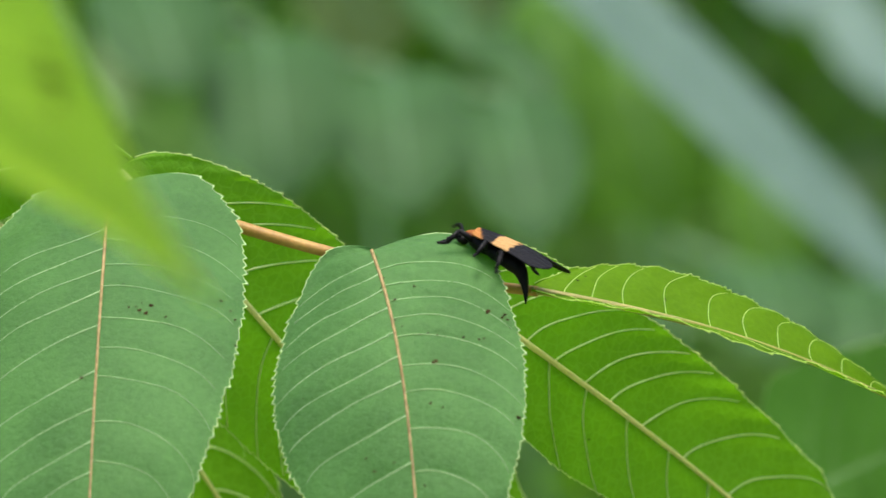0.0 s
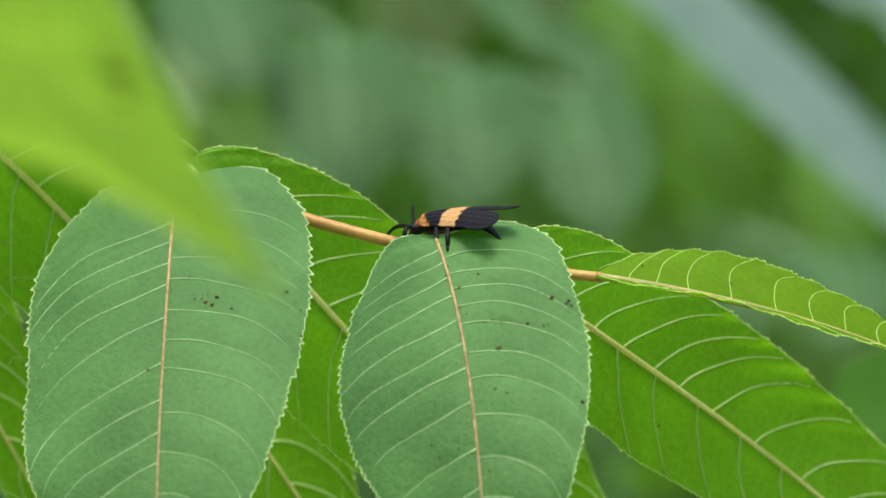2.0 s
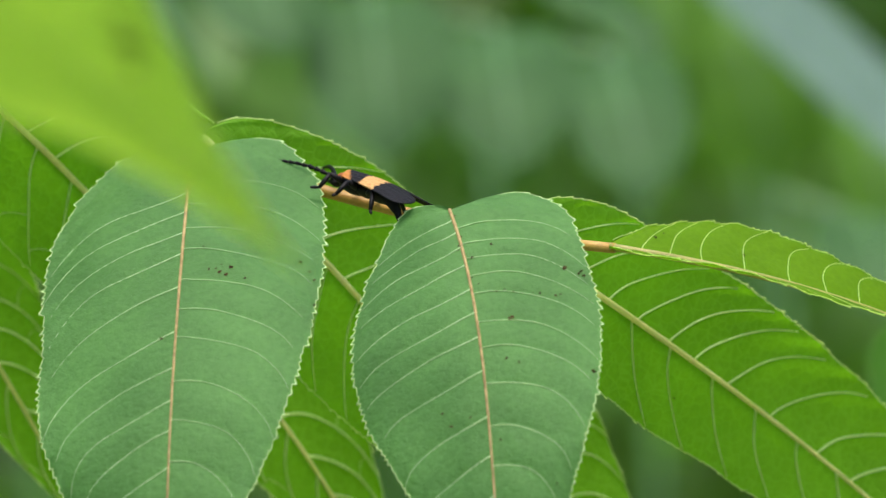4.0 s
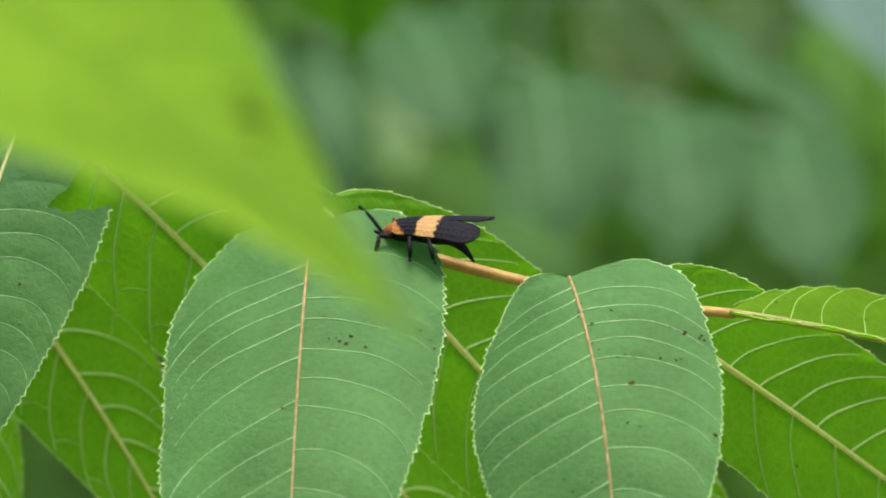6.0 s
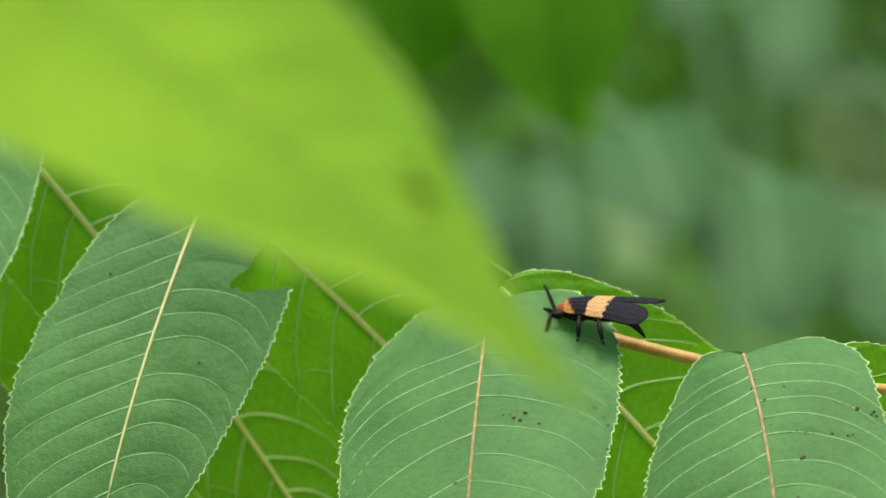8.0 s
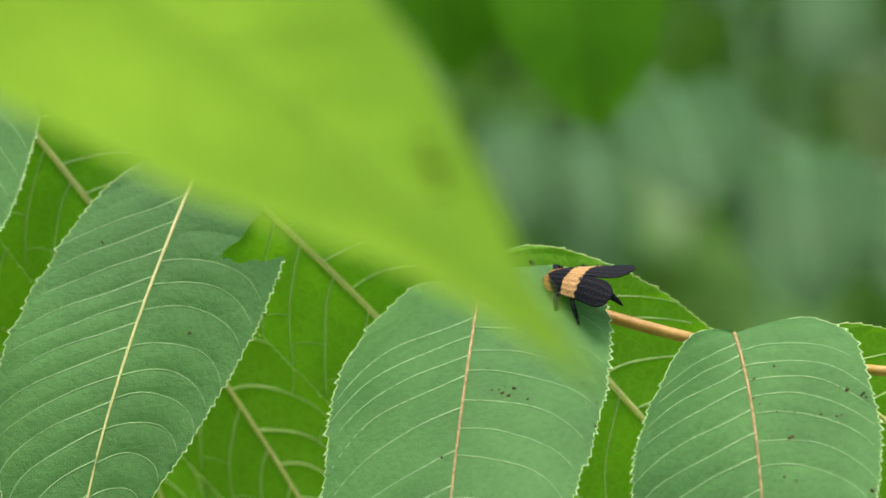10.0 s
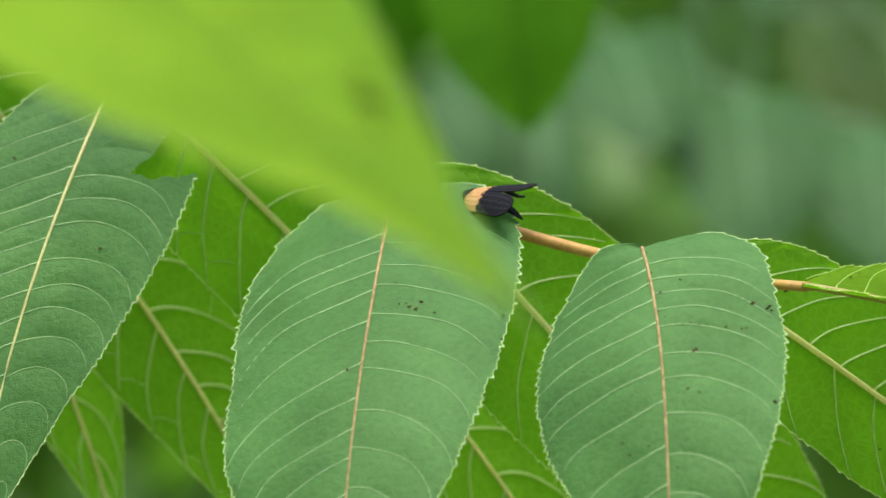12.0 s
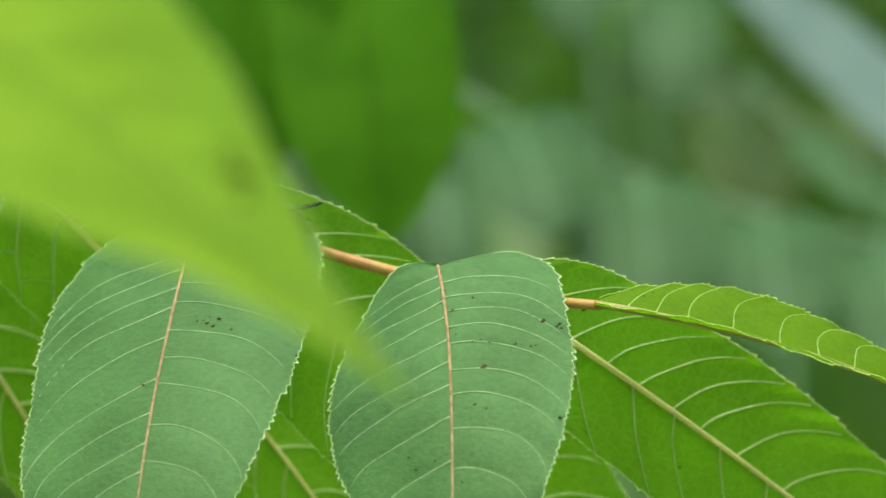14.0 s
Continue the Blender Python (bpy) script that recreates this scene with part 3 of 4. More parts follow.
# ---- the leaf close before the lens ----
def near_leaf():
    plant = thing("young_shrub", "young shrub with one bright yellow-green leaf close by", "shrub")
    blade = Blade([(-0.0689, -0.0424, 0.0605), (-0.0463, -0.0279, 0.0393), (-0.0213, -0.0055, 0.0243), (0.0016, -0.0001, -0.0017)], 0.0132, 0.0130, (0.6, 0.1, 0.8), (0.6, 0.0, 0.8), fold=0.0, cup=-0.03, veins=13, seed=41, wave=0.001, belly=(0.42, 0.42), teeth=40, power=1.2,
                  trim=([1.0, 1.0, 1.0, 1.0, 1.0, 1.03, 1.07, 1.02, 0.86, 0.76, 0.6], [1.0, 1.0, 1.0, 1.0, 1.02, 1.13, 1.28, 1.32, 1.15, 0.76, 0.5]))
    leaflet(plant, blade, "bright yellow-green blade with a brown nick", YOUNG_VEIN, YOUNG_VEIN, YOUNG, nu=120, nv=8, rib=(0.00010, 0.00007), vein=(0.00007, 0.00005), spots=[(0.755, 0.48, 0.0012), (0.765, 0.57, 0.0011), (0.742, 0.63, 0.0010), (0.778, 0.42, 0.0008), (0.735, 0.55, 0.0007)], name="leaf")
    a = blade.mid(0)
    knot = a + Vector((-0.05, -0.006, 0.0))
    part("leaf_stalk", tube([a, a + Vector((-0.02, -0.002, 0.006)), knot], [0.0006, 0.0007, 0.0009]), STALK, plant)
    foot = Vector((knot.x + 0.004, knot.y, knot.z - 1.42))
    part("stem", tube([foot, foot.lerp(knot, 0.5) + Vector((-0.006, 0, 0)), knot, knot + Vector((-0.002, 0, 0.02))], [0.007, 0.005, 0.003, 0.002], 8), BARK, plant)
    return plant


# ---- the beetle ----
def case_point(side, s, p, layer=0):
    """A point of a wing case, in millimetres: s from shoulder to end, p from the seam to the outer edge."""
    w = 2.3 + 2.3 * s ** 0.9
    if s < 0.07:
        w *= 0.72 + 0.28 * math.sqrt(s / 0.07)
    end = math.sqrt(max(0.0, 1 - (max(0.0, s - 0.72) / 0.28) ** 2.4)) * 0.999 + 0.001
    q = (1 - end) * 0.48 + end * p
    arc = 0.98 - 0.5 * s
    y = 0.03 + 1.1 * max(0.0, s - 0.5) ** 1.5 + w * math.sin(arc * q) / arc
    z = 1.8 + 0.6 * math.sin(math.pi * min(1.0, s * 0.9 + 0.12)) + 0.25 * s - w * (1 - math.cos(arc * q)) / arc
    z += 0.065 * abs(math.cos(4 * math.pi * p)) ** 3 + 0.05 * math.sin(s * 120 + 4 * p) * math.sin(4 * math.pi * p) ** 2
    return 4.3 - 13.5 * s, side * y, z - 0.16 * layer


def elytron(side):
    """One wing case: narrow at the shoulder, broad and rounded behind, arched across, with raised ribs."""
    verts, faces = [], []
    nx, ny = 60, 24
    mm = 0.00098
    for layer in (0, 1):
        for i in range(nx + 1):
            for j in range(ny + 1):
                verts.append([c * mm for c in case_point(side, i / nx, j / ny, layer)])
    m = (nx + 1) * (ny + 1)
    for i in range(nx):
        for j in range(ny):
            a = i * (ny + 1) + j
            faces.append((a, a + 1, a + ny + 2, a + ny + 1))
            faces.append((m + a, m + a + ny + 1, m + a + ny + 2, m + a + 1))
    rim = [i * (ny + 1) for i in range(nx + 1)] + [nx * (ny + 1) + j for j in range(1, ny + 1)]
    rim += [i * (ny + 1) + ny for i in range(nx - 1, -1, -1)] + [j for j in range(ny - 1, 0, -1)]
    for a, b in zip(rim, rim[1:] + rim[:1]):
        faces.append((a, b, m + b, m + a))
    return verts, faces


def antenna_shape():
    """A flattened saw-toothed feeler of eleven joints along x."""
    x = 0.0
    pts, rad = [(0, 0, 0)], [0.00016]
    for k in range(11):
        step = 0.00092
        w = 0.00040 - 0.000016 * k
        bow = 0.0014 * (k / 10) - 0.0026 * (k / 10) ** 2
        drop = 0.0014 * ((k + 1) / 10) - 0.0026 * ((k + 1) / 10) ** 2
        pts += [(x + 0.12 * step, 0, bow + 0.12 * (drop - bow)), (x + 0.88 * step, 0, bow + 0.88 * (drop - bow)), (x + step, 0, drop)]
        rad += [0.55 * w, 1.0 * w, 0.5 * w]
        x += step
    v, f = tube(pts, rad, 7)
    return [(p[0], p[1] * 0.7, p[2]) for p in v], f


def beetle():
    bug = thing("beetle", "black net-winged beetle with ochre bands, walking on the leaflet", "beetle")
    mm = 0.00098
    waist = part("abdomen", blob(5.6 * mm, 1.7 * mm, 1.15 * mm, (-4.2 * mm, 0, 0), 30, 18,
                                 lambda x, y, z: (x * (1 - 0.06 * max(0.0, -x / 0.0055)), y * (1 - 0.05 * math.sin(x * 9000)) * (1 - 0.52 * min(1.0, max(0.0, -x / 0.0045))),
                                                  z * (1 + 0.06 * math.sin(x * 9000)) * (1 - 0.1 * min(1.0, max(0.0, -x / 0.0045))) - 175 * max(0.0, -x - 0.0010) ** 2)), CHITIN, bug)
    waist.location = (2.6 * mm, 0, 0.3 * mm)
    part("thorax", blob(2.6 * mm, 1.6 * mm, 1.2 * mm, (2.8 * mm, 0, 0.25 * mm)), CHITIN, bug)
    part("pronotum", blob(1.25 * mm, 1.45 * mm, 0.42 * mm, (4.75 * mm, 0, 0.95 * mm), 10, 16,
                          lambda x, y, z: (x, y * (1 - 180 * x), z - 110 * y * y - 0.28 * x + 0.00016 * math.cos(y * 2600))), RUST, bug, "rust-orange pronotum")
    head = part("head", blob(0.95 * mm, 0.78 * mm, 0.68 * mm, (6.1 * mm, 0, -0.35 * mm)), CHITIN, bug)
    for side in (-1, 1):
        part("eye", blob(0.32 * mm, 0.26 * mm, 0.32 * mm, (6.35 * mm, 0.66 * side * mm, 0.0 * mm), 6, 8), CHITIN, head)
        part("mandible", tube([(6.8 * mm, 0.3 * side * mm, -0.4 * mm), (7.2 * mm, 0.28 * side * mm, -0.65 * mm), (7.25 * mm, 0.1 * side * mm, -0.9 * mm)], [0.00018, 0.00013, 0.00005]), CHITIN, head)
        part("wing_case", elytron(side), WINGCASE, bug, "black wing case with an ochre band and raised ribs")
    moving = {"abdomen": waist}
    for side in (-1, 1):
        feeler = part("antenna", antenna_shape(), CHITIN, bug)
        feeler.location = (6.6 * mm, 0.3 * side * mm, 0.15 * mm)
        moving["antenna", side] = feeler
        for k, (x, out, fore) in enumerate([(3.9, 2.7, 2.7), (1.6, 3.6, -1.0), (-0.4, 3.7, -2.6)]):
            hip = Vector((x, 1.0 * side, 0.1)) * mm
            knee = Vector((fore * 0.62, out * 0.62 * side, 0.75)) * mm
            ankle = Vector((fore * (0.78 if k == 0 else 1.0), out * side, -1.3)) * mm
            toe = ankle + Vector((fore * 0.3 + 0.25, 0.6 * side, -0.4)) * mm
            leg = part("leg", tube([(0, 0, 0), knee * 0.45 + Vector((0, 0, 0.0001)), knee], [0.00032, 0.00042 + 0.00006 * k, 0.00028], 8), CHITIN, bug)
            leg.location = hip
            part("tibia", tube([knee, knee.lerp(ankle, 0.5), ankle], [0.00026, 0.00034, 0.00025], 8), CHITIN, leg)
            part("foot", tube([ankle, ankle.lerp(toe, 0.5), toe], [0.00019, 0.00023, 0.00013], 6), CHITIN, leg)
            moving["leg", side, k] = leg
    return bug, moving


# ---- the thicket behind ----
FAR_RIB = skin_material("far_midrib", (0.06, 0.15, 0.05), (0.09, 0.2, 0.07), 0.5, 60)
HEDGE = skin_material("hedge_mass", (0.10, 0.21, 0.045), (0.185, 0.36, 0.09), 0.8, 3.5, 0.8, 0.02, spec=0.1)
# sky sheen painted in: a pale grey-blue base on a fairly rough blade
SHEEN_TONE_LEAF = leaf_material("sheen_tone_blade", (0.098, 0.170, 0.140), (0.132, 0.212, 0.176), (0.09, 0.21, 0.06), 0.25, rough=0.65, spec=0.35)
OLIVE_LEAF = leaf_material("olive_leaf_blade", (0.030, 0.060, 0.012), (0.048, 0.085, 0.018), (0.06, 0.15, 0.006), 0.3, rough=0.6, spec=0.1)
DEEP_LEAF = leaf_material("deep_green_blade", (0.032, 0.105, 0.004), (0.046, 0.135, 0.006), (0.10, 0.35, 0.003), 0.42, rough=0.8, spec=0.02)
DEEP = foliage_material("thicket_leaves", [(0.0, (0.036, 0.088, 0.010)), (0.4, (0.062, 0.15, 0.015)), (0.8, (0.092, 0.20, 0.036)), (1.0, (0.12, 0.225, 0.075))])


def far_leaf(label, stalk, leaflets, material=FAR_LEAF, bow=1.0, rib=FAR_RIB, rooted=True):
    """A pinnate leaf further off: a stalk and hanging leaflets, each given by base, tip, half-width and facing."""
    ob = thing("background_leaf", label, "leaf", "leaves behind", at=stalk[0])
    o = Vector(stalk[0])
    part("rachis", tube([Vector(p) - o for p in stalk], [0.0016] * len(stalk)), FAR_RIB, ob)
    if rooted:
        foot = Vector((0.06, 0.10, -o.z))
        part("stem", tube([foot, foot * 0.5 + Vector((0.02, 0.03, 0)), Vector((0, 0, 0))], [0.006, 0.0045, 0.0018], 8), FAR_RIB, ob)
    for i, (base, tip, half, lean) in enumerate(leaflets):
        b, t = Vector(base) - o, Vector(tip) - o
        d = t - b
        side = d.cross(Vector((0, -1, 0.15 + lean))).normalized()
        out = Vector((0, -0.18, 0.10)) * d.length * bow
        blade = Blade([b, b + d * 0.3 + out, b + d * 0.7 + out * 0.8, t], half, half, side, cup=-0.1 * bow, fold=-0.05 * bow, veins=9, quilt=0.001 * bow, teeth=20, seed=50 + i, belly=(0.4, 0.4), power=3.2, round_base=(0.32, 0.32))
        leaf = part("leaflet", blade.sheet(40, 5), material, ob)
        part("midrib", blade.rib(0.0008, 0.0003, n=10), rib, leaf)
    return ob


far_leaf("pale blue-green hanging leaflets of a pinnate leaf behind", [(-0.1116, 1.5500, 1.1524), (-0.0729, 0.7500, 1.2045), (-0.0432, 0.7500, 1.1866), (-0.0070, 0.7500, 1.1704), (0.0275, 0.7500, 1.1619), (0.0589, 0.7500, 1.1548), (0.0762, 0.7500, 1.1521)], [
    ((-0.0440, 0.7500, 1.1882), (-0.0299, 0.7000, 1.1599), 0.0174, 0.30),
    ((-0.0086, 0.7500, 1.1711), (-0.0029, 0.7000, 1.1320), 0.0200, 0.30),
    ((0.0259, 0.7500, 1.1619), (0.0310, 0.7000, 1.1290), 0.0185, 0.30),
    ((0.0573, 0.7500, 1.1548), (0.0663, 0.7000, 1.1215), 0.0165, 0.30)])

far_leaf("dull pale leaflets high in the thicket", [(-0.0552, 1.9000, 1.2037), (-0.0391, 1.1000, 1.2330), (-0.0059, 1.1000, 1.2109), (0.0213, 1.1000, 1.2020)], [
    ((-0.0059, 1.1000, 1.2089), (-0.0010, 1.0500, 1.1703), 0.0164, 0.40),
    ((-0.0333, 1.1000, 1.2331), (-0.0371, 1.0500, 1.1919), 0.0154, 0.40)])

# the paleness of this leaf is sky reflection held in its base colour
STRAP = far_leaf("long strap leaf slanting across the thicket, sky sheen put into its pale colour", [(-0.0316, 1.9000, 1.2649), (0.0052, 1.2000, 1.2427), (0.0277, 1.1200, 1.2247)], [
    ((0.0277, 1.1200, 1.2247), (0.2323, 1.0800, 1.0437), 0.0148, 1.0)], SHEEN_TONE_LEAF, 0.12, rooted=False)

far_leaf("slanting leaflets high in the thicket, sky sheen put into their pale colour", [(0.1908, 2.4000, 1.1525), (0.1850, 1.7500, 1.1658), (0.2418, 1.7500, 1.1225)], [
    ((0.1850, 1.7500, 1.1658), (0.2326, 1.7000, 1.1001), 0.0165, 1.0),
    ((0.2418, 1.7500, 1.1225), (0.2808, 1.7000, 1.0624), 0.0165, 1.0)], SHEEN_TONE_LEAF, 0.12)

far_leaf("dull teal leaflets between the pale slanting ones", [(0.0315, 1.8000, 1.1295), (0.0205, 1.0000, 1.1837), (0.0430, 1.0000, 1.1624), (0.0804, 1.0000, 1.1340)], [
    ((0.0356, 1.0000, 1.1658), (0.0582, 0.9500, 1.1472), 0.0076, 0.60),
    ((0.0543, 1.0000, 1.1517), (0.0826, 0.9500, 1.1336), 0.0084, 0.60)])

far_leaf("broad fresh green leaflets in the thicket", [(0.1144, 2.1000, 1.0871), (0.0809, 1.3000, 1.1476), (0.1203, 1.3000, 1.1271), (0.1598, 1.3000, 1.1065)], [
    ((0.1192, 1.3000, 1.1271), (0.1428, 1.2500, 1.0559), 0.0246, 0.20),
    ((0.0939, 1.3000, 1.1437), (0.1037, 1.2500, 1.0910), 0.0150, 0.20),
    ((0.1757, 1.3000, 1.0852), (0.1837, 1.2500, 1.0356), 0.0171, 0.20)], FRESH_LEAF)

far_leaf("olive green leaflets in the thicket", [(-0.0312, 2.1500, 1.1193), (-0.0232, 1.3500, 1.1697), (0.0167, 1.3500, 1.1532), (0.0655, 1.3500, 1.1390)], [
    ((0.0146, 1.3500, 1.1487), (0.0367, 1.3000, 1.1142), 0.0242, 0.20),
    ((0.0585, 1.3500, 1.1542), (0.0729, 1.3000, 1.1259), 0.0154, 0.20)], OLIVE_LEAF)

far_leaf("pale leaflets low in the thicket", [(0.1738, 1.7000, 0.9997), (0.1149, 0.9000, 1.0995), (0.1413, 0.9000, 1.0896), (0.1711, 0.9000, 1.0833)], [
    ((0.1413, 0.9000, 1.0914), (0.1445, 0.8500, 1.0692), 0.0180, 0.30),
    ((0.1692, 0.9000, 1.0868), (0.1717, 0.8500, 1.0630), 0.0154, 0.30)])

far_leaf("dim grey-green leaflets deep in the thicket", [(-0.2448, 2.3000, 1.0789), (-0.1449, 1.6000, 1.1096), (-0.1138, 1.6000, 1.1024)], [
    ((-0.1138, 1.6000, 1.1024), (-0.1034, 1.5500, 1.0385), 0.0209, 0.30),
    ((-0.1449, 1.6000, 1.1096), (-0.1363, 1.5500, 1.0625), 0.0209, 0.30)])

HANGING = far_leaf("broad saturated green leaf hanging in the thicket", [(-0.075, 0.62, 1.42), (-0.064, 0.50, 1.33), (-0.0553, 0.45, 1.2774)], [
    ((-0.0553, 0.45, 1.2774), (-0.0438, 0.40, 1.2139), 0.0200, 0.0),
    ((-0.0800, 0.46, 1.3000), (-0.0760, 0.42, 1.2230), 0.0225, 0.0)], DEEP_LEAF, rib=DEEP_LEAF, rooted=False)


def far_woods():
    """A bumpy foliage curtain closing the view behind; unseen elsewhere, added to block sky light."""
    verts, faces = [], []
    nx, nz = 180, 36
    # the arc behind the camera only keeps low sky light off the leaves
    for i in range(nx):
        a = 2 * math.pi * i / nx
        tall = 3.6 + 0.9 * math.sin(a) + 0.5 * noise.noise(Vector((3 * math.cos(a), 3 * math.sin(a), 1.0)))
        for k in range(nz + 1):
            z = k / nz * tall - 0.1
            q = Vector((9 * math.cos(a), 9 * math.sin(a), z * 1.7))
            d = 6.2 + 0.5 * noise.noise(q) + 0.25 * noise.noise(q * 3.1)
            verts.append((d * math.cos(a), d * math.sin(a), z))
    for i in range(nx):
        for k in range(nz):
            a, c = i * (nz + 1) + k, (i + 1) % nx * (nz + 1) + k
            faces.append((a, c, c + 1, a + 1))
    ob = new("hedge_and_sky_block", mesh_of("hedge_and_sky_block", verts, faces, HEDGE))
    tagged(ob, "dark green hedge foliage far behind, unseen rear arc added to block sky light", "hedge", kind="stuff")


far_woods()


def near_right_leaflet():
    ob = thing("side_leaf", "soft green leaflet behind the compound leaf", "leaf")
    blade = Blade([(0.0869, 0.2159, 1.1385), (0.1063, 0.2165, 1.1474), (0.1146, 0.2503, 1.1445), (0.1337, 0.2564, 1.1496)], 0.016, 0.022, (0.3, 0.3, 0.9), veins=11, seed=44, wave=0.001)
    leaflet(ob, blade, "green blade", VEIN, VEIN, SIDE, nu=120, nv=8)


near_right_leaflet()


def thicket():
    """A wall of leaves of every tilt, too many to count."""
    rng = random.Random(5)
    verts, faces = [], []
    for _ in range(16000):
        y = rng.uniform(2.6, 5.2)
        x = rng.uniform(-1.4, 1.4) * (1 + y * 0.2)
        z = rng.uniform(0.05, 2.6)
        if noise.noise(Vector((x * 2.2, y * 1.5, z * 2.2))) < -0.2:
            continue
        m = pose(x, y, z, rng.uniform(-75, 75), rng.uniform(-60, 60), rng.uniform(0, 360))
        length, w = rng.uniform(0.06, 0.13), rng.uniform(0.018, 0.032)
        k = len(verts)
        for px, py, pz in ((0, 0, 0), (0.3, 0.9, 0.06), (0.3, -0.9, 0.06), (0.35, 0, -0.04), (0.7, 0.75, 0.0), (0.7, -0.75, 0.0), (0.72, 0, -0.08), (1, 0, -0.14)):
            verts.append(m @ Vector((px * length, py * w, pz * length)))
        faces += [(k, k + 3, k + 1), (k, k + 2, k + 3), (k + 1, k + 3, k + 6, k + 4), (k + 3, k + 2, k + 5, k + 6), (k + 4, k + 6, k + 7), (k + 6, k + 5, k + 7)]
    ob = new("thicket_foliage", mesh_of("thicket_foliage", verts, faces, DEEP))
    tagged(ob, "dense green leaves of the thicket behind", "foliage", kind="stuff")


thicket()


LEAF_THING = compound_leaf()
NEAR = near_leaf()
BUG, BUG_PARTS = beetle()


def shrub_stem(name, points, radii, label):
    ob = thing(name, label, "shrub", at=points[0])
    o = Vector(points[0])
    part("stem", tube([Vector(p) - o for p in points], radii, 10), BARK, ob)


shrub_stem("shrub", [(0.20, 0.30, -0.02), (0.19, 0.29, 0.6), (0.15, 0.25, 1.08), (0.0869, 0.2159, 1.1385)], [0.006, 0.005, 0.003, 0.0012], "slender stem bearing a side leaf")
shrub_stem("shrub", [(-0.20, 0.09, -0.02), (-0.19, 0.07, 0.5), (-0.155, 0.045, 1.0), (-0.142, 0.036, 1.285)], [0.012, 0.010, 0.007, 0.004], "thin brown shrub stem bearing the compound leaf")


